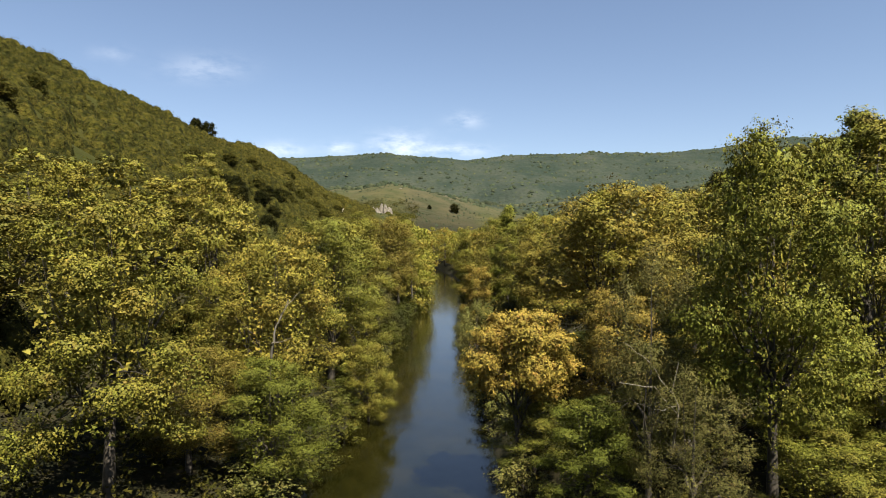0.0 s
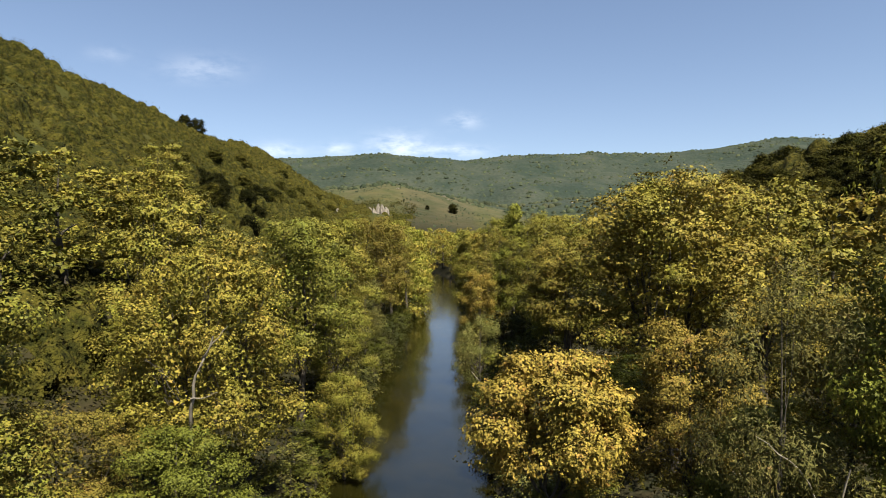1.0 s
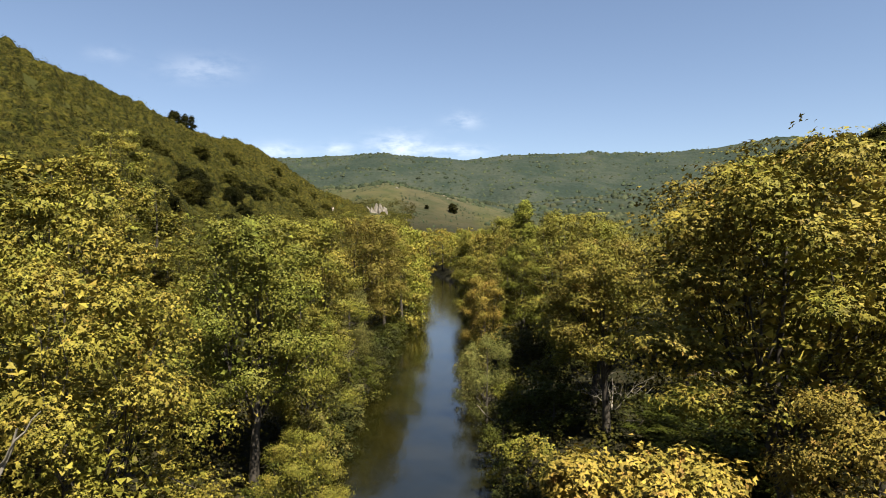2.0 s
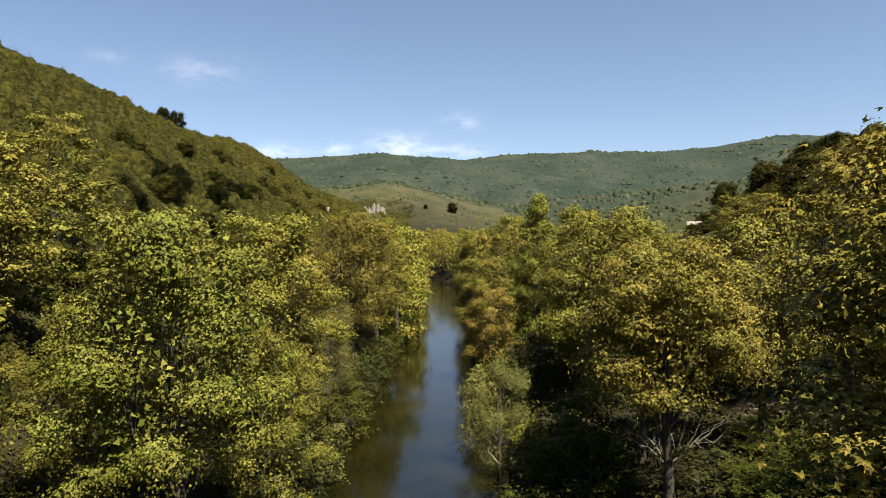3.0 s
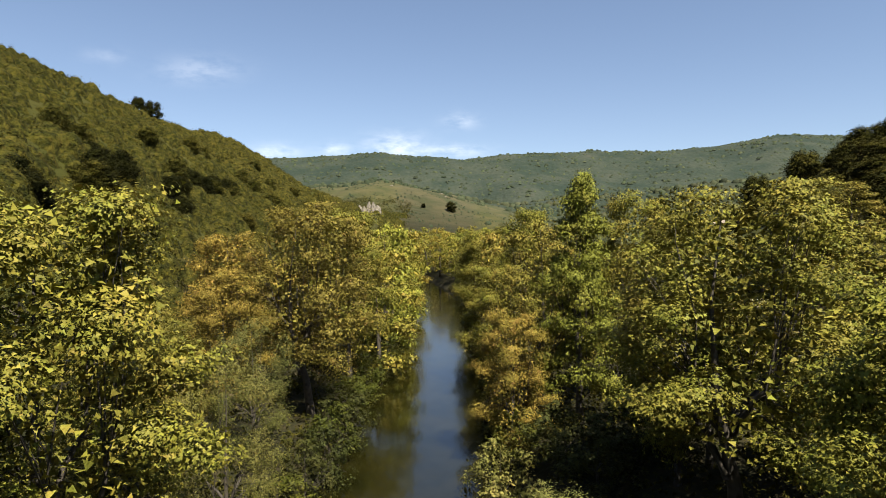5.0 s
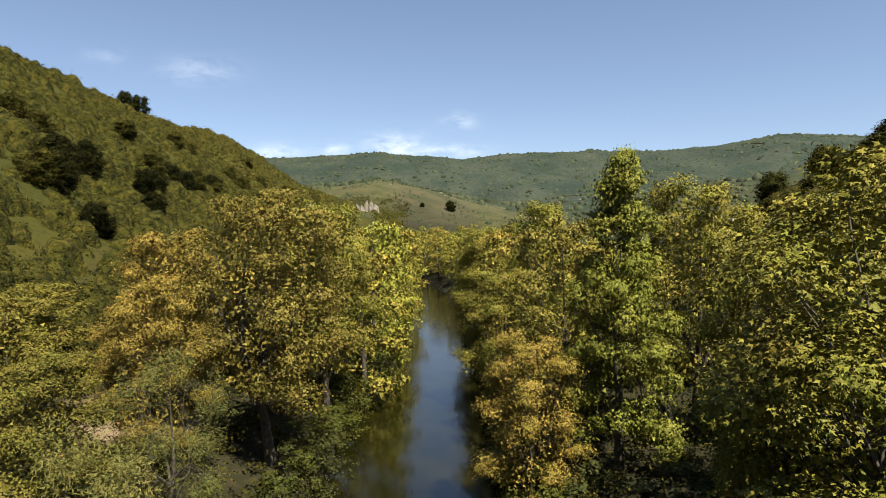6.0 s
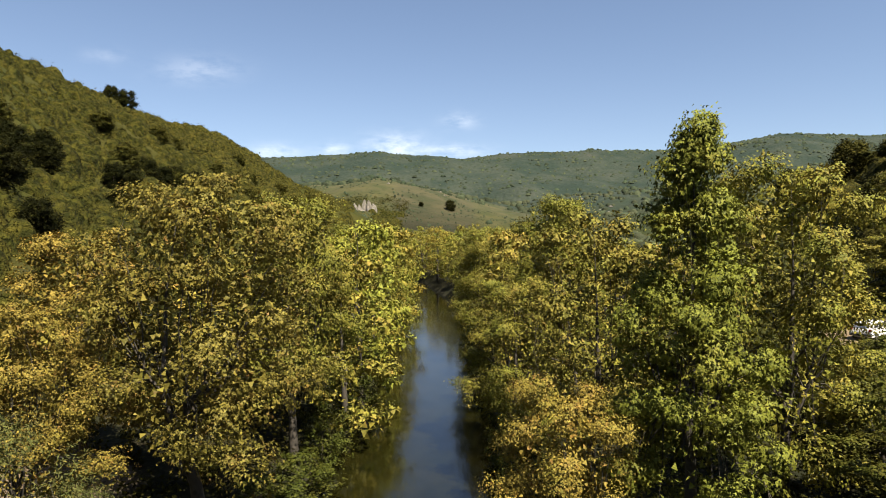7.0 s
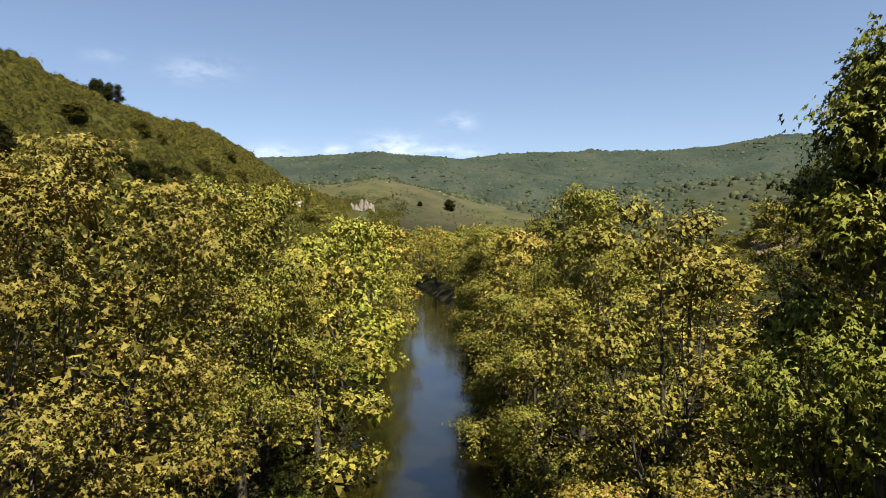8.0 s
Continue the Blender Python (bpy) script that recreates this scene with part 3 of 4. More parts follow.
plant(MID, -26.0, 43.5, 19.2, 3.6, 0.1, "grey-green tree at the foot of the hill")
plant(NEAR, -12.6, 76.5, 10.6, 3.2, 0.4, "low yellow-green plane tree at the foot of the hill", shade=0.28)
plant(NEAR, -17.8, 87.5, 11.6, 3.6, 0.45, "slender yellowing plane tree at the foot of the hill", shade=0.4)
plant(NEAR, -13.0, 90.5, 12.0, 3.0, 0.8, "plane tree with brown and yellow leaves", shade=0.42)
plant(MID, -22.5, 97.0, 11.4, 3.8, 0.2, "dark green tree at the foot of the hill", shade=0.3)
plant(MID, -23.5, 78.5, 13.4, 4.2, 0.2, "dark green tree at the foot of the hill", shade=0.3)
plant(WILLOW, -24.5, 88, 14.6, 2.6, 0.1, "pale grey-green bush among the trees")
# on the other bank
plant(CLOSE, 13.4, 25.4, 18.6, 4.0, -0.05, "tall bright green plane tree on the river bank")
plant(TALL, 20.5, 29, 20.4, 4.6, 0.1, "tall yellow-green plane tree behind the river bank")
for x, y, top, r in ((13.6, 21.6, 7.4, 2.6), (16.6, 27.6, 7.0, 3.0), (20.4, 25.0, 9.0, 3.4), (18.6, 31.4, 7.6, 3.2), (22.6, 33.0, 8.6, 3.4)):
    plant(NEAR, x, y, top, r, 0.0, "low green plane tree under taller ones", shade=0.4)
twig_tree = plant(WILLOW, 8.8, 26.8, 13.6, 2.6, 0.8, "grey-green feathery willow with bare twigs", shade=0.4)
plant(WILLOW, 9.4, 23.0, 9.2, 2.4, 0.6, "grey-green feathery willow below a taller one", shade=0.4)
plant(NEAR, 6.4, 27.4, 7.2, 2.4, -0.4, "low green plane tree under the willows", shade=0.36)
plant(ROUND, 4.1, 33.0, 9.9, 3.2, 0.62, "golden yellow plane tree leaning over the water", shade=0.58)
plant(NEAR, 4.9, 33.6, 5.6, 2.6, 0.15, "low green plane tree hanging over the water")
plant(CANOPY, 11.6, 41.2, 17.0, 6.0, 0.35, "large yellow-green plane tree on the river bank")
plant(NEAR, 9.6, 34.6, 11.2, 2.9, 1.0, "orange-brown plane tree under taller ones", shade=0.45)
plant(NEAR, 10.8, 30.6, 9.2, 2.6, 0.0, "low green plane tree under taller ones")
plant(NEAR, 17.0, 36.5, 12.2, 3.4, 0.5, "yellowing plane tree under taller ones")
plant(MID, 19.0, 47.5, 17.6, 5.0, 0.3, "yellow-green plane tree behind the river bank")
stem_tree = plant(WILLOW, 3.7, 69.6, 6.6, 2.9, 0.2, "small grey-green willow with pale leaning stems", shade=0.8)
plant(CANOPY, 9.9, 57.6, 13.9, 4.3, 0.42, "yellow and orange plane tree over dark shade")
plant(TALL, 24.5, 68, 19.6, 5.0, 0.4, "big yellowing tree at the foot of the spur")
plant(LIFT, 10.4, 63.0, 13.4, 3.6, 0.0, "green plane tree on the river bank", shade=0.55)
plant(MID, 16.6, 63.0, 15.2, 3.8, 0.35, "yellow-green plane tree behind the river bank")
plant(CLOSE, 11.5, 73.8, 16.0, 5.5, 0.15, "green plane tree with dark gaps between its boughs")
plant(NEAR, 13.2, 80.6, 13.4, 3.2, 0.3, "plane tree with yellow-green leaves and thin twigs")
plant(NEAR, 11.2, 79.2, 14.8, 3.0, 0.2, "slender yellow-green plane tree")
plant(MID, 18.5, 75, 13.7, 4.6, 0.45, "yellowing plane tree behind the river bank")
plant(SPIRE, 9.2, 90.2, 17.9, 3.6, -0.38, "tall bright green plane tree with a pointed crown", shade=0.5)
plant(NEAR, 4.9, 89.8, 9.6, 2.9, 0.7, "low yellow-brown plane tree over the water")
plant(NEAR, 21.5, 86.0, 12.6, 3.4, 0.2, "green plane tree beside the earth track", shade=0.4)
plant(NEAR, 33.4, 115.4, 5.9, 2.6, 0.2, "low green plane tree beside the earth track", shade=0.4)
plant(NEAR, 5.6, 109.6, 11.4, 4.2, 0.2, "yellow-green plane tree leaning over the river")
plant(MID, 8.0, 99.2, 15.2, 3.7, 0.45, "yellow and brown plane tree on the river bank")
plant(NEAR, 14.4, 94.2, 17.0, 4.0, 0.12, "green plane tree beside a taller one")
plant(LIFT, 6.4, 136.0, 14.0, 4.6, 0.2, "yellow-green plane tree leaning over the river")
plant(LIFT, 6.6, 147.0, 14.5, 4.6, 0.3, "yellowing plane tree leaning over the river")
plant(LIFT, 9.4, 115, 16.5, 4.2, 0.1, "green plane tree with an upright crown")
for x, y, top, r, turned in ((3.8, 85.0, 2.8, 2.4, 0.1), (3.5, 76.4, 4.3, 2.4, 0.4)):
    plant(FEATHER, x, y, top, r, turned, "low grey-green willow bush hanging over the water", shade=0.6)


# low trees where only shade shows, so their leaves are painted nearly black
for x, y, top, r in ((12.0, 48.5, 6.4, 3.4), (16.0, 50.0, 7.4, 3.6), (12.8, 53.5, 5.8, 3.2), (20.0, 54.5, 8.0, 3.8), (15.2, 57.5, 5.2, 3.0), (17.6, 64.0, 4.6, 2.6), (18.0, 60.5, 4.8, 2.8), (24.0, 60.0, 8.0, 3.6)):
    plant(MID, x, y, top, r, -0.35, "low green tree under taller ones, shade put into its leaf colour", shade=0.0)
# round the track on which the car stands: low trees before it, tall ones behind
# the low ones carry their neighbours' shade as a dark leaf colour
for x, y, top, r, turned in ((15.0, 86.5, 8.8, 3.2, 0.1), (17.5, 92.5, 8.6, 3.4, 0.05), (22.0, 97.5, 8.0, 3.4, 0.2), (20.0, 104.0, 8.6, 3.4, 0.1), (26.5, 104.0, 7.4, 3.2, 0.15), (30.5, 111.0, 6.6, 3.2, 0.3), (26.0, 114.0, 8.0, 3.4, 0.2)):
    plant(MID, x, y, top, r, turned, "low plane tree in front of the track, leaf colour darkened as shade", shade=0.06)
for x, y, top, r, turned in ((46.5, 131.0, 20.0, 4.4, 0.4), (36.5, 133.0, 14.0, 4.4, 0.3), (48.0, 124.0, 20.0, 4.6, 0.3), (40.5, 128.5, 13.6, 4.2, 0.2), (44.0, 126.5, 17.5, 4.0, 0.35), (30.0, 131.0, 16.5, 4.6, 0.2)):
    plant(MID, x, y, top, r, turned, "yellow-green tree behind the earth track", shade=0.42)


def blocks(x, y, top, reach):
    """Whether a tree would close one of the gaps through which the car and the house are seen."""
    for ax, ay, az, bx, by, bz in ((1.6, 70.0, 14.3, 37.5, 122.5, 6.5), (1.2, 79.0, 14.3, 79.0, 224.0, 14.5), (0.2, 36.0, 14.6, 79.0, 224.0, 14.5)):
        dx, dy = bx - ax, by - ay
        t = ((x - ax) * dx + (y - ay) * dy) / (dx * dx + dy * dy)
        gap = abs((x - ax) * dy - (y - ay) * dx) / math.hypot(dx, dy)
        if 0.25 < t < 0.97 and gap < reach and top > az + (bz - az) * t - 1.0:
            return True
    return False


rng = random.Random(5)
LOOKS = [(0.02, "green plane tree in full leaf on the river bank"), (0.25, "yellow-green plane tree on the river bank"),
         (0.52, "plane tree turning yellow on the river bank"), (0.85, "plane tree with brown and yellow autumn leaves")]
for side, depths in ((-1, (8.0, 13.4, 21.0, 28.5)), (1, (8.0, 13.8, 21.5, 29.5))):
    for row, depth in enumerate(depths):
        y = 10.0 + 3.0 * row
        while y < 300:
            gap = rng.uniform(5.6, 8.2) * (1 + 0.14 * row) * (1.5 if row == 0 and y < 80 else 1)
            y += gap * (1 if y < 160 else 1.1)
            x = float(river_x(y)) + side * (depth + rng.uniform(-1.1, 1.1) - (2.1 * float(smooth(80, 112, y)) if side < 0 and row == 0 else 0))
            if any((x - px) ** 2 + (y - py) ** 2 < (2.4 + 0.8 * pr) ** 2 for px, py, pr in placed if pr > 2.3):
                continue
            if side < 0 and row > 1 and y > 76 or side > 0 and row > 2 and y > 90 or side > 0 and row == 0 and y < 97 or side > 0 and row == 1 and (44 < y < 66 or 78 < y < 100):
                continue
            if row == 0 and y < 31:
                continue
            turned, label = LOOKS[rng.choices(range(4), (0.28, 0.38, 0.22, 0.12))[0]]
            turned = min(turned, 0.35) if y < (64 if side > 0 else 82) else turned
            turned += -0.12 if y > 112 else 0.35 if side < 0 and y < 34 else 0.22 if side < 0 and y > 84 else 0.1 if y < 60 else 0
            ground = float(land(x, y))
            if row == 0:
                top = rng.uniform(8.2, 10.8) if y < 84 else rng.uniform(12.6, 15.6)
            else:
                top = max(15.2 + 0.8 * row, ground + 9.5) + rng.uniform(-1.6, 1.6)
                top -= (3.5 if side < 0 else 2.8) * (y > 84)
            if side > 0 and blocks(x, y, top, 4.6):
                top = 9.0 if y < 100 else 6.5
            kind = HIGH if row == 0 and 84 < y < 106 else NEAR if row == 0 and 12 < y < 106 else MID if y < 100 and row < 3 and abs(x) < y + 6 else FAR
            # far trees paled for haze, near left ones darkened for shade, in leaf colour
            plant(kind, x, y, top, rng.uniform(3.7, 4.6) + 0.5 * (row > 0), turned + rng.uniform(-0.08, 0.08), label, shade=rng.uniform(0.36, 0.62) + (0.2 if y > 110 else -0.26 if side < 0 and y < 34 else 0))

# low trees over bare ground, coloured dark in place of the crowns' shade
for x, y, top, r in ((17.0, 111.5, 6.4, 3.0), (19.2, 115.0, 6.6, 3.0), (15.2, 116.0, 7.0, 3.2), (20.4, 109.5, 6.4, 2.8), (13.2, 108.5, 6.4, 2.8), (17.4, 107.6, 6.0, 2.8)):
    plant(MID, x, y, top, r, 0.1, "low plane tree under taller ones, painted dark for their shade", shade=0.1)
# bushes by the track, with shade painted in through the leaf tone
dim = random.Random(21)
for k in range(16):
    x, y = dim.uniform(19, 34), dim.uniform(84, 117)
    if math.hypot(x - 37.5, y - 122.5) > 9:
        plant(BUSH, x, y, float(land(x, y)) + dim.uniform(2.0, 3.0), dim.uniform(2.0, 2.8), 0.0, "leafy bush beside the earth track, painted dark as if shaded", shade=0.08)

# woods beside the spur; down the valley, unseen trees added for their shade
more = random.Random(8)
for side, depths, y0, y1 in ((-1, (8.6, 14.5, 21.5, 28.5), -34, 12), (1, (8.4, 14.0, 21.5, 29.5), -34, 12), (1, (36.5,), -30, 112), (-1, (26.0,), 20, 76)):
    for row, depth in enumerate(depths):
        y = y0 + 2.5 * row
        while y < y1:
            y += more.uniform(6.0, 8.5)
            x = float(river_x(y)) + side * (depth + more.uniform(-1.2, 1.2))
            if any((x - px) ** 2 + (y - py) ** 2 < 16 for px, py, pr in placed) or 3 < y < 18:
                continue
            turned, label = LOOKS[more.choices(range(4), (0.28, 0.38, 0.22, 0.12))[0]]
            top = float(land(x, y)) + (more.uniform(9.5, 12.5) if depth < 30 else more.uniform(6.0, 8.0))
            if blocks(x, y, top, 3.0):
                continue
            plant(FAR, x, y, top, more.uniform(4.2, 5.0), turned, label, shade=more.uniform(0.3, 0.45))

# bushes set in the dark gaps, the gloom painted into their leaves
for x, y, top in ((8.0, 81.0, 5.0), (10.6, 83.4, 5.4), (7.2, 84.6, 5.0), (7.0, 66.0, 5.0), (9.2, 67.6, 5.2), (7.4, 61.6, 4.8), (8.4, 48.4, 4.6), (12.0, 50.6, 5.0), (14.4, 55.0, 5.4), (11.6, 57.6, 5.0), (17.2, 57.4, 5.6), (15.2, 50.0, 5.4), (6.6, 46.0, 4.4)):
    plant(BUSH, x, y, top, 2.6, 0.0, "leafy bush under the trees with shade painted into it", shade=0.04)

# low growth along both water's edges
for side in (-1, 1):
    y = 10.0
    while y < 175:
        y += rng.uniform(8.0, 15.0)
        x = float(river_x(y)) + side * rng.uniform(5.4, 7.0)
        if side < 0 and 76 < y < 135:
            continue
        turned = rng.choice((0.05, 0.2, 0.4))
        plant(BUSH, x, y, rng.uniform(2.4, 4.2), rng.uniform(1.5, 2.4), turned, "leafy green bush at the foot of the river bank")

# bushes along the banks, their leaves painted dark as shade under the overhang
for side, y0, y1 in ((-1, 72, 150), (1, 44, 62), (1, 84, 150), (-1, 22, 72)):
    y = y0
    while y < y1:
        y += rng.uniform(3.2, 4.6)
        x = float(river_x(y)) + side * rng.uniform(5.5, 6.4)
        plant(BUSH, x, y, rng.uniform(2.6, 3.6), rng.uniform(1.8, 2.5), 0.0, "leafy bush under the bank with shade painted into it", shade=0.02)

def bare_wood(name, owner, ways, mat, label=""):
    """Bare limbs as one part of a tree, drawn along ways of (points, thickness)."""
    pieces = []
    for k, (way, thick) in enumerate(ways):
        p = np.array(way, float)
        t = np.linspace(0, 1, 9)
        fine = np.stack([np.interp(t, np.linspace(0, 1, len(p)), p[:, a]) for a in range(3)], -1)
        fine[1:-1] += np.random.default_rng(k).normal(size=(7, 3)) * 0.04
        pieces.append(tube(fine, thick * np.linspace(1, 0.3, 9), 6))
    p, f = joined(pieces)
    back = np.array(owner.matrix_basis.inverted())
    p = p @ back[:3, :3].T + back[:3, 3]
    ob = new(name, quick_mesh(name, p, f, mat, True))
    ob.parent = owner
    return tagged(ob, label)


bare_wood("bare_limb", limb_tree, [([(-9.5, 34.6, 6.6), (-9.2, 33.9, 8.4), (-8.8, 33.7, 9.5), (-8.2, 33.5, 10.8)], 0.085), ([(-9.2, 33.9, 8.4), (-8.7, 33.5, 8.5), (-8.0, 33.3, 8.8)], 0.04), ([(-8.8, 33.7, 9.5), (-8.3, 33.4, 10.4), (-7.6, 33.3, 11.2)], 0.04)], PALE_BARK, "pale bare limb")
bare_wood("bare_limb", twig_tree, [([(9.4, 25.6, 5.6), (9.3, 24.8, 7.4), (9.0, 24.5, 8.4), (9.1, 24.3, 9.4)], 0.05), ([(9.3, 25.0, 7.2), (8.2, 24.3, 8.4), (6.7, 23.9, 8.7)], 0.025), ([(9.2, 24.8, 7.8), (8.0, 24.3, 9.4), (6.9, 24.1, 10.2)], 0.025), ([(9.2, 24.8, 7.6), (8.4, 24.0, 7.6), (7.2, 23.6, 8.0)], 0.02)], PALE_BARK, "pale bare branches")
bare_wood("bare_stem", stem_tree, [([(4.4, 68.4, 0.2), (4.3, 67.2, 1.6), (4.2, 66.6, 3.0)], 0.10), ([(5.8, 68.2, 0.3), (5.9, 67.2, 1.2), (5.8, 66.8, 2.2)], 0.08), ([(4.3, 68.4, 0.2), (3.6, 67.2, 1.0), (2.8, 66.8, 2.0)], 0.08)], PALE_BARK, "pale leaning stems")


def dead_shrub(x, y, size, seed):
    """A leafless shrub: arching stems that fork into twigs."""
    r = np.random.default_rng(seed)
    root = tagged(new("dead_shrub", None), "leafless grey-brown shrub with arching twigs on the bank", "shrub", "dead shrubs on the bank")
    root.matrix_basis = pose(x, y, float(land(x, y)))
    for k in range(9):
        a, reach = r.uniform(0, 6.28), size * r.uniform(0.6, 1.1)
        out = np.array((math.cos(a), math.sin(a), 0))
        way = np.stack([out * reach * t + (0, 0, size * (1.1 * t - 0.55 * t * t) * r.uniform(0.8, 1.2)) for t in np.linspace(0, 1, 7)])
        pieces = [tube(way, 0.035 * np.linspace(1, 0.35, 7), 5)]
        for j in range(5):
            b = way[2 + j % 4]
            e = b + (out * 0.5 + r.normal(size=3) * 0.45 + (0, 0, 0.35)) * size * 0.4
            pieces.append(tube(bent(r, b, e, 5), 0.016 * np.linspace(1, 0.4, 5), 4))
        p, f = joined(pieces)
        stem = new("stem", quick_mesh("stem", p, f, PALE_BARK, True))
        stem.parent = root
    return root


for x, y, size, seed in ((16.0, 37.0, 4.2, 1), (13.5, 34.0, 3.2, 2), (18.5, 33.0, 3.6, 3), (11.5, 62.5, 3.0, 4)):
    dead_shrub(x, y, size, seed)

# dark trees on the hills
HILL = "trees on the hillsides"
for x, y, r in ((-115.8, 299.0, 3.3), (-109.4, 296.0, 3.6)):
    plant(OAK, x, y, float(land(x, y)) + 7.4, r, 0.0, "round dark tree standing on the hill's ridge", HILL, 0.15)
for x, y, r, h in ((9.5, 520.0, 3.8, 7.0), (-11.0, 516.0, 1.8, 3.0)):
    plant(OAK, x, y, float(land(x, y)) + h, r, 0.0, "round dark tree alone on the dry brown slope", HILL, 0.12)
for x, y, r, h in ((87.0, 223.0, 4.4, 9.0), (75.5, 218.5, 2.8, 4.6), (79.5, 218.0, 2.8, 4.2), (83.5, 218.0, 3.0, 5.4), (66.0, 182.0, 3.4, 3.6), (72.0, 186.0, 3.6, 4.0), (78.0, 190.0, 3.6, 5.0), (62.0, 158.0, 3.6, 3.6), (86.0, 176.0, 4.4, 6.0),
                   (70.0, 150.0, 3.6, 2.6), (80.0, 140.0, 5.0, 6.0), (58.0, 128.0, 4.4, 6.0), (90.0, 205.0, 5.0, 9.5), (62.0, 96.0, 4.6, 8.5), (74.0, 112.0, 5.0, 8.5)):
    if not blocks(x, y, 99, r + 1) or y > 215:
        plant(OAK, x, y, float(land(x, y)) + h, r, 0.05, "dark green oak on the slope of the spur", HILL, 0.5)
for k in range(44):
    x, y = rng.uniform(52, 100), rng.uniform(90, 215)
    if blocks(x, y, 99, 4.6):
        continue
    plant(OAK, x, y, float(land(x, y)) + rng.uniform(3.5, 6.0), rng.uniform(2.6, 3.8), 0.05, "dark green oak on the slope of the spur", HILL, rng.uniform(0.3, 0.7))
for k in range(22):
    x, y = rng.uniform(-82, -34), rng.uniform(70, 330)
    plant(OAK, x, y, float(land(x, y)) + rng.uniform(3.5, 5.0), rng.uniform(2.0, 3.2), rng.choice((0.0, 0.1, 0.5)), "small green oak on the scrubby hillside", HILL, rng.uniform(0.7, 1.0))

# oaks coloured very dark to stand for the shade in the gullies
for x, y, r, h in ((-47.6, 165, 2.2, 4.6), (-48.4, 171, 2.4, 4.4), (-50.8, 183, 3.0, 5.6), (-50.0, 187, 3.0, 5.0), (-51.0, 197, 2.6, 5.0), (-53.0, 212, 2.8, 4.6), (-52.0, 205, 2.4, 4.4),
                   (-46.5, 139, 3.0, 5.6), (-45.2, 137, 2.6, 5.0), (-43.4, 133, 2.8, 5.0), (-49.6, 151, 2.8, 5.4), (-47.8, 149, 2.6, 4.6), (-52.6, 149, 2.4, 4.4), (-41.6, 155, 2.2, 3.8), (-35.0, 127, 2.2, 4.0), (-40, 114, 2.6, 4.4), (-43, 116, 2.4, 4.0)):
    plant(OAK, x, y, float(land(x, y)) + 0.8 * h, 0.82 * r, -0.3, "evergreen oak in a hillside gully, coloured dark for the gully's shade", HILL, 0.1)

for model in MODELS:
    for o in (*model.children, model):
        bpy.data.objects.remove(o)


# ---- scrub and woods ----
def domes(r, spots, sizes, around, rings, flat):
    """Uneven mounds of foliage. Returns points and triangles."""
    n = len(spots)
    lat = np.linspace(-0.3, 0.34 * np.pi, rings)
    ang = np.arange(around) * 2 * np.pi / around
    ring = np.stack([np.cos(lat)[:, None] * np.cos(ang + 0.3 * np.arange(rings)[:, None]), np.cos(lat)[:, None] * np.sin(ang + 0.3 * np.arange(rings)[:, None]), np.sin(lat)[:, None] + 0 * ang], -1).reshape(-1, 3)
    unit = np.concatenate([ring, [(0, 0, 1.0)]])
    k = len(unit)
    tri = []
    for a in range(rings - 1):
        for b in range(around):
            q = (a * around + b, a * around + (b + 1) % around, (a + 1) * around + (b + 1) % around, (a + 1) * around + b)
            tri += [(q[0], q[1], q[2]), (q[0], q[2], q[3])]
    tri += [((rings - 1) * around + b, (rings - 1) * around + (b + 1) % around, k - 1) for b in range(around)]
    turn = r.uniform(0, 6.3, n)
    u = unit[None] * r.uniform(0.78, 1.1, (n, k, 1)) * sizes[:, None, None]
    x = u[..., 0] * np.cos(turn)[:, None] - u[..., 1] * np.sin(turn)[:, None]
    y = u[..., 0] * np.sin(turn)[:, None] + u[..., 1] * np.cos(turn)[:, None]
    p = np.stack([x, y, u[..., 2] * flat * r.uniform(0.8, 1.25, (n, 1))], -1) + spots[:, None]
    return p.reshape(-1, 3), (np.arange(n)[:, None, None] * k + np.array(tri)[None]).reshape(-1, 3)


def scatter(name, label, spots, sizes, per, leaf, mat, seed, flat=0.8, around=0, rings=2):
    """Low plants or far trees in one mesh, that stand on the land: leafy tufts, or plain mounds where they are very far."""
    r = np.random.default_rng(seed)
    if around:
        p, f = domes(r, spots, sizes, around, rings, flat)
    else:
        p, f, _ = leaf_cloud(r, spots, sizes, per, leaf, flat, 1.0, shell=0.35, upward=0.5, shape="blade", jitter=0.6)
    ob = tagged(new(name, quick_mesh(name, p, f, mat, bool(around))), label, "scrub", kind="stuff")
    ob.color = (0.4, 0.5, 0.5, 1)
    return ob


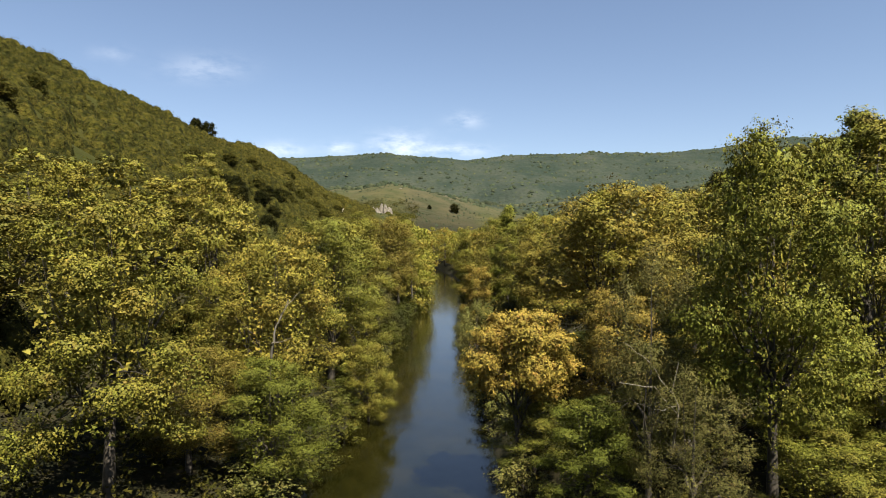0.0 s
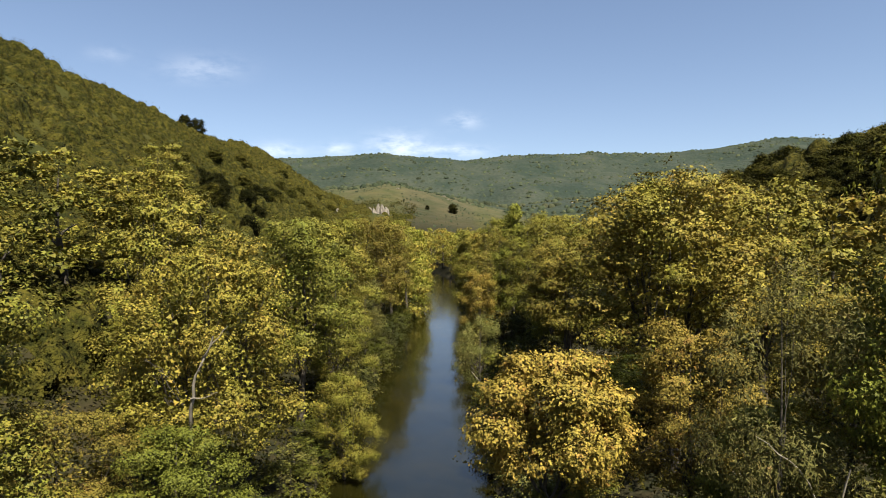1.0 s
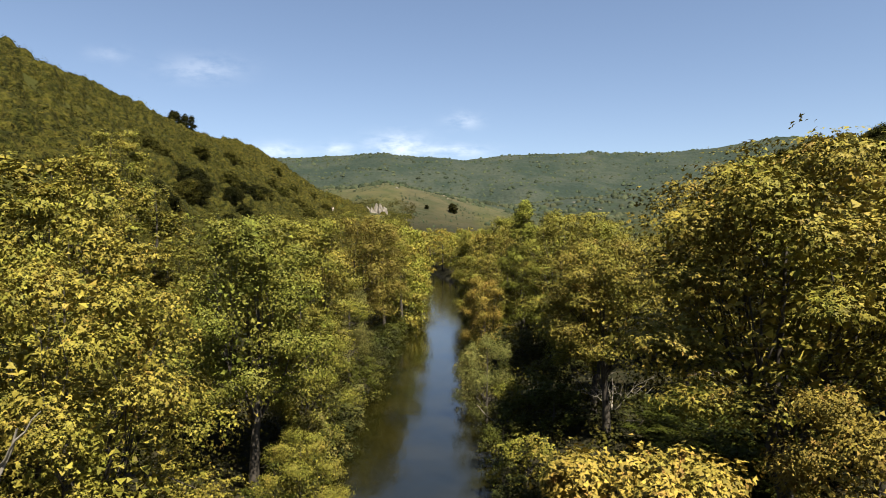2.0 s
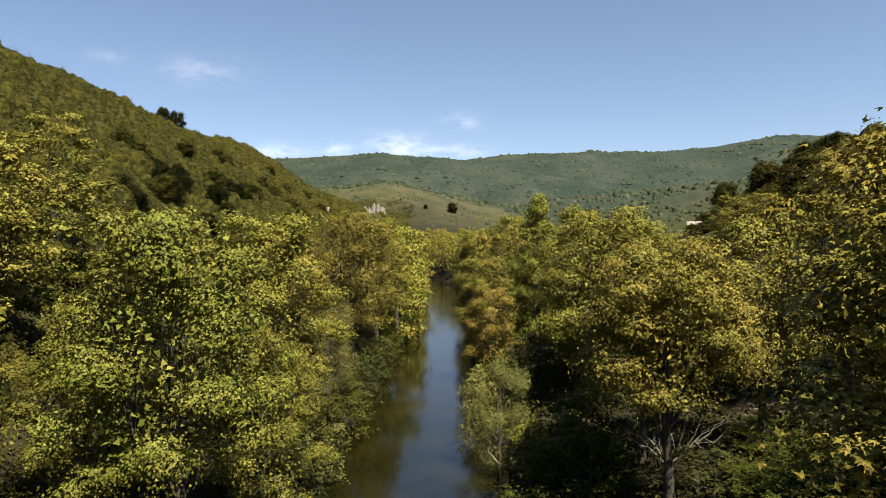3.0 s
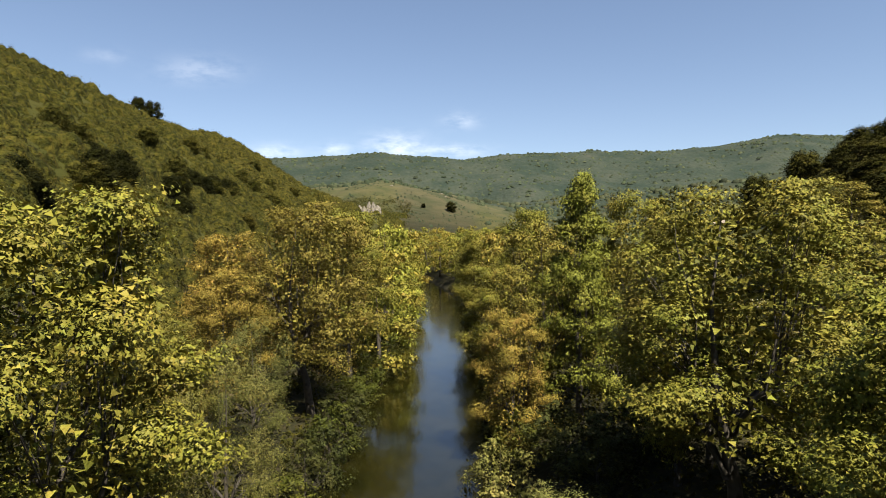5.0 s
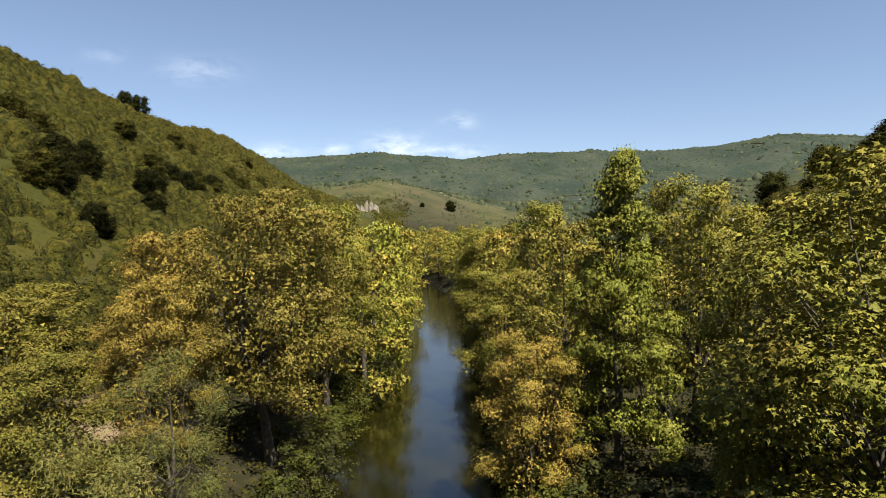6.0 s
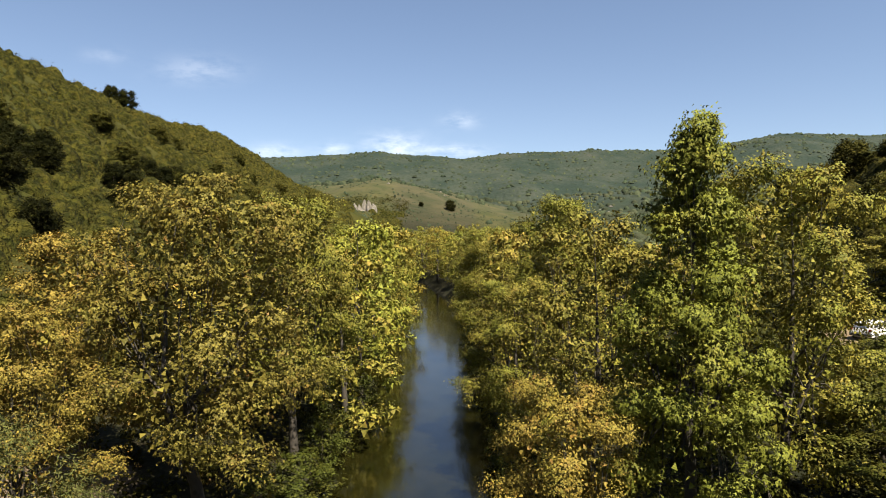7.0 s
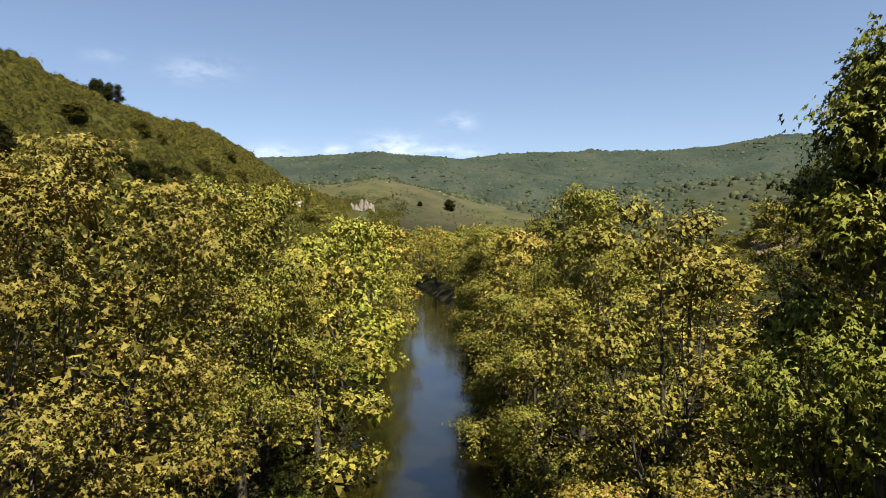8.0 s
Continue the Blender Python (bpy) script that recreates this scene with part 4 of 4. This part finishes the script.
def thicket(name, label, spots, sizes, x0, x1, y0, y1, step, leaves, leaf, seed, flat=0.85, tint=(0.4, 0.5)):
    """Scrub that closes over a slope: one billowy cover of many bushes, with loose leaves all over it."""
    r = np.random.default_rng(seed)
    xs, ys = np.arange(x0, x1, step), np.arange(y0, y1, step)
    X, Y = np.meshgrid(xs, ys)
    X = X + r.uniform(-0.3, 0.3, X.shape) * step
    Y = Y + r.uniform(-0.3, 0.3, Y.shape) * step
    base = land(X, Y)
    top = base - 0.5
    rise = r.uniform(0.55, 1.3, len(sizes))
    for (x, y, z), s, high in zip(spots, sizes, rise):
        a, b = int((x - s - x0) / step), int((x + s - x0) / step) + 2
        c, d = int((y - s - y0) / step), int((y + s - y0) / step) + 2
        a, c = max(a, 0), max(c, 0)
        part_x, part_y = X[c:d, a:b], Y[c:d, a:b]
        gap = ((part_x - x) ** 2 + (part_y - y) ** 2) / (s * s)
        dome = z - s * 0.3 + s * (flat * high * np.sqrt(np.clip(1 - gap, 0, 1)) - 0.22)
        top[c:d, a:b] = np.where(gap < 1, np.maximum(top[c:d, a:b], dome), top[c:d, a:b])
    grown = top > base - 0.4
    top = top + np.where(grown, 0.55 * rough_noise(X, Y, 1.3, 2) + r.uniform(-0.17, 0.17, X.shape), 0)
    co = np.stack([X, Y, top], -1)
    dx, dy = np.gradient(top, step, axis=1), np.gradient(top, step, axis=0)
    way = np.stack([-dx, -dy, np.ones_like(dx)], -1)
    way /= np.linalg.norm(way, axis=-1, keepdims=True)
    # the leafy outside of every bush
    here = np.repeat(sizes, leaves)[:, None]
    q, g, out = leaf_cloud(r, spots - np.stack([0 * sizes, 0 * sizes, sizes * 0.3], -1), sizes, leaves, leaf * here ** 0.6, flat * rise, 1.0, shell=0.9, upward=0.4, shape="blade", jitter=0.2, level=0.05, lumpy=0.35, spray=3)
    a = np.arange(len(ys) - 1)[:, None] * len(xs) + np.arange(len(xs) - 1)[None, :]
    tri = np.concatenate([np.stack([a, a + 1, a + 1 + len(xs)], -1).reshape(-1, 3), np.stack([a, a + 1 + len(xs), a + len(xs)], -1).reshape(-1, 3)])
    tri = tri[grown.ravel()[tri].any(1)]
    points, faces = joined([(co.reshape(-1, 3), tri), (q, g)])
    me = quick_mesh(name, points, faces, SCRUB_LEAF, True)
    rounded(me, np.concatenate([way.reshape(-1, 3), out]), r)
    ob = tagged(new(name, me), label, "scrub", kind="stuff")
    ob.color = (*tint, 0.5, 1)
    return ob


def spots(r, n, x0, x1, y0, y1, keep, sink=0.3, size=(1.2, 2.6)):
    x, y = r.uniform(x0, x1, n), r.uniform(y0, y1, n)
    good = keep(x, y)
    x, y = x[good], y[good]
    s = r.uniform(*size, len(x)) * (0.85 + 0.5 * (value_noise(x / 11, y / 11) > 0.62))
    return np.stack([x, y, land(x, y) + s * sink], -1), s


def open_view(x, y, reach=5.0):
    """Away from the lines along which the house, the shed and the pinnacles are seen."""
    free = np.full(np.shape(x), True)
    for ax, ay, bx, by in ((0.2, 31.0, 79.0, 224.0), (1.1, 79.0, 79.0, 224.0), (0.2, 36.0, -46.0, 465.0), (1.1, 79.0, -46.0, 465.0)):
        dx, dy = bx - ax, by - ay
        t = ((x - ax) * dx + (y - ay) * dy) / (dx * dx + dy * dy)
        gap = np.abs((x - ax) * dy - (y - ay) * dx) / math.hypot(dx, dy)
        free &= ~((t > 0.3) & (t < 1.02) & (gap < reach))
    return free


R = np.random.default_rng(77)
c, s = spots(R, 6200, -140, -20, 0, 250, lambda x, y: (x < -22) & (-x < 0.72 * y + 6) & (value_noise(x / 7, y / 7) > 0.12), size=(0.7, 2.0))
thicket("hillside_scrub", "olive green scrub covering the steep hillside", c, s, -126, -21, 20, 252, 0.45, 150, 0.17, 1, 1.2, (0.35, 0.5))
c, s = spots(R, 3600, -140, -20, 250, 520, lambda x, y: (value_noise(x / 9, y / 9) > 0.12) & open_view(x, y), size=(1.0, 2.2))
thicket("hillside_scrub", "olive green scrub on the far end of the hill", c, s, -140, -20, 248, 480, 0.9, 50, 0.32, 2, 1.2, (0.35, 0.5))
c, s = spots(R, 3400, 34, 150, 10, 300, lambda x, y: (x > 38) & (x < 0.72 * y + 6) & (value_noise(x / 8, y / 8) > 0.15) & open_view(x, y), size=(1.2, 2.8))
thicket("hillside_scrub", "dark green trees and scrub on the lower spur", c, s, 37, 140, 20, 270, 0.8, 90, 0.26, 3, 1.2, (0.3, 0.5))
c, s = spots(R, 4600, -30, 40, 14, 170, lambda x, y: (np.abs(x - river_x(y)) > 6.0) & (np.hypot(x - 37.5, y - 122) > 8) & (np.hypot(x - 21, y - 68) > 4.5) & (np.hypot(x + 17, y - 98) > 4), size=(0.5, 1.6))
scatter("undergrowth", "dark green brambles and ferns under the trees", c, s, 36, 0.26, SCRUB_LEAF, 7, around=0)


def wooded(x, y):
    brown_hill = ((x + 40) / 120) ** 2 + ((y - 520) / 130) ** 2 < 1
    near_hill = (x < -20) & (y < 500)
    return ~near_hill & np.where(brown_hill, value_noise(x / 12, y / 12) > 0.95, value_noise(x / 50, y / 50) + 0.3 * smooth(560, 640, y) > 0.42)


c, s = spots(R, 6500, -260, 480, 300, 900, wooded, sink=-0.05, size=(1.6, 3.6))
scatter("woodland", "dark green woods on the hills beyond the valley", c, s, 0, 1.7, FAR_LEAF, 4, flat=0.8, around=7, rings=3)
c, s = spots(R, 420, -190, 40, 575, 640, lambda x, y: value_noise(x / 16, y / 16) > 0.4, sink=-0.05, size=(1.6, 3.4))
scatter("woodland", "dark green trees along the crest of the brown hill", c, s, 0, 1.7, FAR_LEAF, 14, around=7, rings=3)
c, s = spots(R, 3500, -190, 130, 400, 640, lambda x, y: (((x + 40) / 130) ** 2 + ((y - 520) / 140) ** 2 < 1) & (value_noise(x / 20, y / 20) > 0.3), size=(0.3, 0.9))
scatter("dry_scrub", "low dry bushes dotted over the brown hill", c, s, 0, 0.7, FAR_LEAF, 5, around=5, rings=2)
c, s = spots(R, 9500, -1500, 2200, 850, 2560, lambda x, y: (np.abs(x) < 0.85 * y) & (value_noise(x / 90, y / 90) + 0.5 * value_noise(x / 25, y / 25) > 0.46), sink=-0.1, size=(3.5, 7.5))
scatter("woodland", "woods on the distant ridges, haze put into their colour", c, s, 0, 6.0, FAR_LEAF, 6, flat=0.6, around=6, rings=2)


# ---- rocks ----
def part(name, bm, mat, parent, label=""):
    """One mesh object out of a bmesh, under a thing or a part."""
    me = bpy.data.meshes.new(name)
    bm.to_mesh(me)
    bm.free()
    me.materials.append(mat)
    ob = new(name, me)
    ob.parent = parent
    return tagged(ob, label)


def thing(name, x, y, z, turn, label, category, group=""):
    root = new(name, None)
    root.matrix_basis = pose(x, y, z, 0, 0, turn)
    return tagged(root, label, category, group)


LIMESTONE = plain_material("limestone", rgb(0.17, 0.15, 0.12), rgb(0.085, 0.075, 0.06), 0.9, 0.5)


def crag(seed, w, d, h):
    """A weathered block: a faceted lump that narrows upwards, with clefts."""
    r = random.Random(seed)
    bm = bmesh.new()
    bmesh.ops.create_icosphere(bm, subdivisions=3, radius=1.0)
    off = Vector((r.uniform(0, 50), r.uniform(0, 50), r.uniform(0, 50)))
    for v in bm.verts:
        c = v.co.copy()
        k = 1 + 0.45 * noise.noise(c * 1.3 + off) + 0.22 * noise.noise(c * 3.1 + off)
        v.co = Vector((c.x * w * 0.5 * k * (1 - 0.25 * c.z), c.y * d * 0.5 * k * (1 - 0.25 * c.z), (c.z * 0.62 + 0.38) * h * (0.85 + 0.3 * k - 0.3)))
    return bm


outcrop = thing("rock_outcrop", -46, 465, float(land(-46, 465)) - 0.5, 0, "pale limestone pinnacles on the brown hill", "rock")
for k, (x, y, w, h) in enumerate(((-8.5, 0, 3.6, 6.0), (-5.5, 1.5, 4.2, 9.0), (-2.2, -0.5, 3.8, 8.0), (0.8, 1.0, 3.6, 11.5), (3.6, -0.4, 3.4, 12.0), (6.6, 0.8, 4.6, 9.0), (-0.5, -2.5, 7.0, 4.5))):
    rock = part("rock", crag(k, w, w * 0.9, h), LIMESTONE, outcrop)
    rock.location = (x, y, -3.0)
rr = random.Random(3)
for k in range(20):
    if k < 7:
        x, y = rr.uniform(-60, 15), rr.uniform(560, 600)
    elif k < 14:
        x, y = rr.uniform(70, 170), rr.uniform(560, 640)
    else:
        x, y = rr.uniform(230, 330), rr.uniform(420, 560)
    ob = thing("boulder", x, y, float(land(x, y)) - 0.5, rr.uniform(0, 360), "pale limestone boulder on the dry hillside", "rock", "boulders on the hills")
    part("rock", crag(40 + k, rr.uniform(2, 4), rr.uniform(1.5, 3), rr.uniform(0.7, 1.3)), LIMESTONE, ob)


# ---- buildings ----
WHITEWASH = plain_material("whitewash", rgb(0.62, 0.58, 0.52), rgb(0.48, 0.44, 0.39), 0.9, 1.2)
ROOF_TILE = plain_material("clay_tiles", rgb(0.34, 0.22, 0.15), rgb(0.22, 0.13, 0.09), 0.85, 3.0)
PALE_TILE = plain_material("pale_tiles", rgb(0.46, 0.40, 0.34), rgb(0.34, 0.28, 0.23), 0.85, 3.0)
DARK_GLASS = plain_material("dark_glass", rgb(0.012, 0.014, 0.016), rgb(0.02, 0.022, 0.025), 0.08, 1.0)
TIMBER = plain_material("weathered_timber", rgb(0.12, 0.08, 0.05), rgb(0.07, 0.05, 0.035), 0.8, 6.0)


def box(bm, x0, x1, y0, y1, z0, z1, bevel=0.0):
    made = bmesh.ops.create_cube(bm, size=1.0)["verts"]
    bmesh.ops.transform(bm, matrix=Matrix.Translation(((x0 + x1) / 2, (y0 + y1) / 2, (z0 + z1) / 2)) @ Matrix.Diagonal((x1 - x0, y1 - y0, z1 - z0, 1)), verts=made)
    if bevel:
        edges = list({e for v in made for e in v.link_edges})
        bmesh.ops.bevel(bm, geom=edges, offset=bevel, segments=2, affect="EDGES")
    return bm


def house(x, y, turn, w, d, h, label, roofing=None):
    """A plain whitewashed house with a low tiled roof, a door and windows."""
    root = thing("house", x, y, float(land(x, y)) - 0.4, turn, label, "house", "houses in the valley")
    part("wall", box(bmesh.new(), -w / 2, w / 2, -d / 2, d / 2, -1.5, h), WHITEWASH, root)
    bm = bmesh.new()
    ov, ridge = 0.35, d * 0.22
    v = [bm.verts.new(c) for c in ((-w / 2 - ov, -d / 2 - ov, h - 0.05), (w / 2 + ov, -d / 2 - ov, h - 0.05), (w / 2 + ov, 0, h + ridge), (-w / 2 - ov, 0, h + ridge), (w / 2 + ov, d / 2 + ov, h - 0.05), (-w / 2 - ov, d / 2 + ov, h - 0.05))]
    bm.faces.new((v[0], v[1], v[2], v[3])), bm.faces.new((v[3], v[2], v[4], v[5]))
    bmesh.ops.solidify(bm, geom=bm.faces[:], thickness=-0.18)
    part("roof", bm, roofing or ROOF_TILE, root)
    n = max(2, int(w / 2.6))
    for k in range(n):
        cx = -w / 2 + (k + 0.5) * w / n
        if k == n // 2:
            part("door", box(bmesh.new(), cx - 0.45, cx + 0.45, -d / 2 - 0.05, -d / 2 + 0.02, 0.4, 2.4), TIMBER, root)
        else:
            win = part("window", box(bmesh.new(), cx - 0.5, cx + 0.5, -d / 2 - 0.04, -d / 2 + 0.02, 1.3, 2.4), TIMBER, root)
            part("pane", box(bmesh.new(), cx - 0.42, cx + 0.42, -d / 2 - 0.055, -d / 2 - 0.03, 1.38, 2.32), DARK_GLASS, win)
    return root


house(79, 224, -22, 6.0, 4.6, 2.6, "small whitewashed house with a pale low roof on the slope", PALE_TILE)
house(-52, 312, 10, 5.5, 3.6, 1.7, "long low pale shed at the foot of the hill", PALE_TILE)
for x, y, turn in ((138, 742, 25), (560, 1310, 15)):
    house(x, y, turn, 9.0, 7.0, 5.0, "small pale house among the trees across the valley")


# ---- the parked car ----
CAR_PAINT = plain_material("white_car_paint", rgb(0.70, 0.70, 0.69), rgb(0.64, 0.63, 0.61), 0.25, 1.5)
RUBBER = plain_material("tyre_rubber", rgb(0.02, 0.02, 0.02), rgb(0.035, 0.032, 0.03), 0.85, 8.0)
ALLOY = plain_material("alloy", rgb(0.45, 0.45, 0.46), rgb(0.35, 0.35, 0.36), 0.35, 8.0, 0.9)
LAMP_RED = plain_material("red_lens", rgb(0.32, 0.015, 0.01), rgb(0.25, 0.01, 0.01), 0.2, 5.0)
BLACK_TRIM = plain_material("black_plastic", rgb(0.025, 0.025, 0.026), rgb(0.04, 0.04, 0.04), 0.6, 8.0)


def profile(bm, outline, half_wide, inset=0.0):
    """A body drawn by its side outline, (along, up), with the upper points pulled in."""
    top = max(z for _, z in outline)
    low = min(z for _, z in outline)
    rows = []
    for side in (-1, 1):
        rows.append([bm.verts.new((side * (half_wide - inset * (z - low) / (top - low)), y, z)) for y, z in outline])
    n = len(outline)
    for k in range(n):
        bm.faces.new((rows[0][k], rows[0][(k + 1) % n], rows[1][(k + 1) % n], rows[1][k]))
    bm.faces.new(rows[0][::-1]), bm.faces.new(rows[1])
    bmesh.ops.recalc_face_normals(bm, faces=bm.faces[:])
    bmesh.ops.bevel(bm, geom=bm.edges[:], offset=0.045, segments=2, affect="EDGES")
    return bm


def parked_car(x, y, turn):
    root = thing("car", x, y, float(land(x, y)) + 0.02, turn, "white estate car parked on the bare earth track", "car")
    part("body", profile(bmesh.new(), [(-2.1, 0.32), (-2.16, 0.62), (-2.08, 1.0), (0.75, 1.0), (1.85, 0.88), (2.1, 0.66), (2.08, 0.32)], 0.86, 0.04), CAR_PAINT, root)
    cabin = part("cabin", profile(bmesh.new(), [(-2.0, 0.98), (-1.72, 1.5), (-1.4, 1.56), (0.0, 1.55), (0.25, 1.5), (0.95, 0.98)], 0.80, 0.16), CAR_PAINT, root)
    part("rear_window", box(bmesh.new(), -0.56, 0.56, -0.02, 0.02, -0.2, 0.2, 0.015), DARK_GLASS, cabin).matrix_basis = pose(0, -1.89, 1.25, 28)
    part("windscreen", box(bmesh.new(), -0.58, 0.58, -0.02, 0.02, -0.34, 0.34, 0.015), DARK_GLASS, cabin).matrix_basis = pose(0, 0.63, 1.24, -53)
    for side in (-1, 1):
        for y0, y1 in ((-1.5, -0.85), (-0.78, -0.05), (0.02, 0.52)):
            part("side_window", box(bmesh.new(), -0.012, 0.012, y0, y1, -0.18, 0.18, 0.01), DARK_GLASS, cabin).matrix_basis = pose(side * 0.735, 0, 1.25, 0, -side * 15.6, 0)
        part("tail_lamp", box(bmesh.new(), side * 0.72 - 0.1, side * 0.72 + 0.1, -2.18, -2.08, 0.78, 1.0, 0.02), LAMP_RED, root)
        part("headlamp", box(bmesh.new(), side * 0.62 - 0.16, side * 0.62 + 0.16, 1.96, 2.1, 0.66, 0.8, 0.02), ALLOY, root)
        part("mirror", box(bmesh.new(), side * 0.93 - 0.09, side * 0.93 + 0.09, 0.45, 0.55, 0.98, 1.12, 0.03), CAR_PAINT, root)
        for wy in (-1.3, 1.3):
            bm = bmesh.new()
            bmesh.ops.create_cone(bm, cap_ends=True, segments=24, radius1=0.32, radius2=0.32, depth=0.2)
            bmesh.ops.bevel(bm, geom=[e for e in bm.edges if len(e.link_faces) == 2 and e.calc_face_angle() > 1.0], offset=0.04, segments=2, affect="EDGES")
            wheel = part("wheel", bm, RUBBER, root)
            wheel.matrix_basis = pose(side * 0.80, wy, 0.32, 0, 90, 0)
            bm = bmesh.new()
            bmesh.ops.create_cone(bm, cap_ends=True, segments=20, radius1=0.2, radius2=0.17, depth=0.21)
            part("rim", bm, ALLOY, wheel)
    part("bumper", box(bmesh.new(), -0.84, 0.84, -2.22, -2.06, 0.36, 0.58, 0.04), BLACK_TRIM, root)
    part("number_plate", box(bmesh.new(), -0.26, 0.26, -2.235, -2.215, 0.62, 0.73), WHITEWASH, root)
    return root


parked_car(37.5, 122.5, -58)
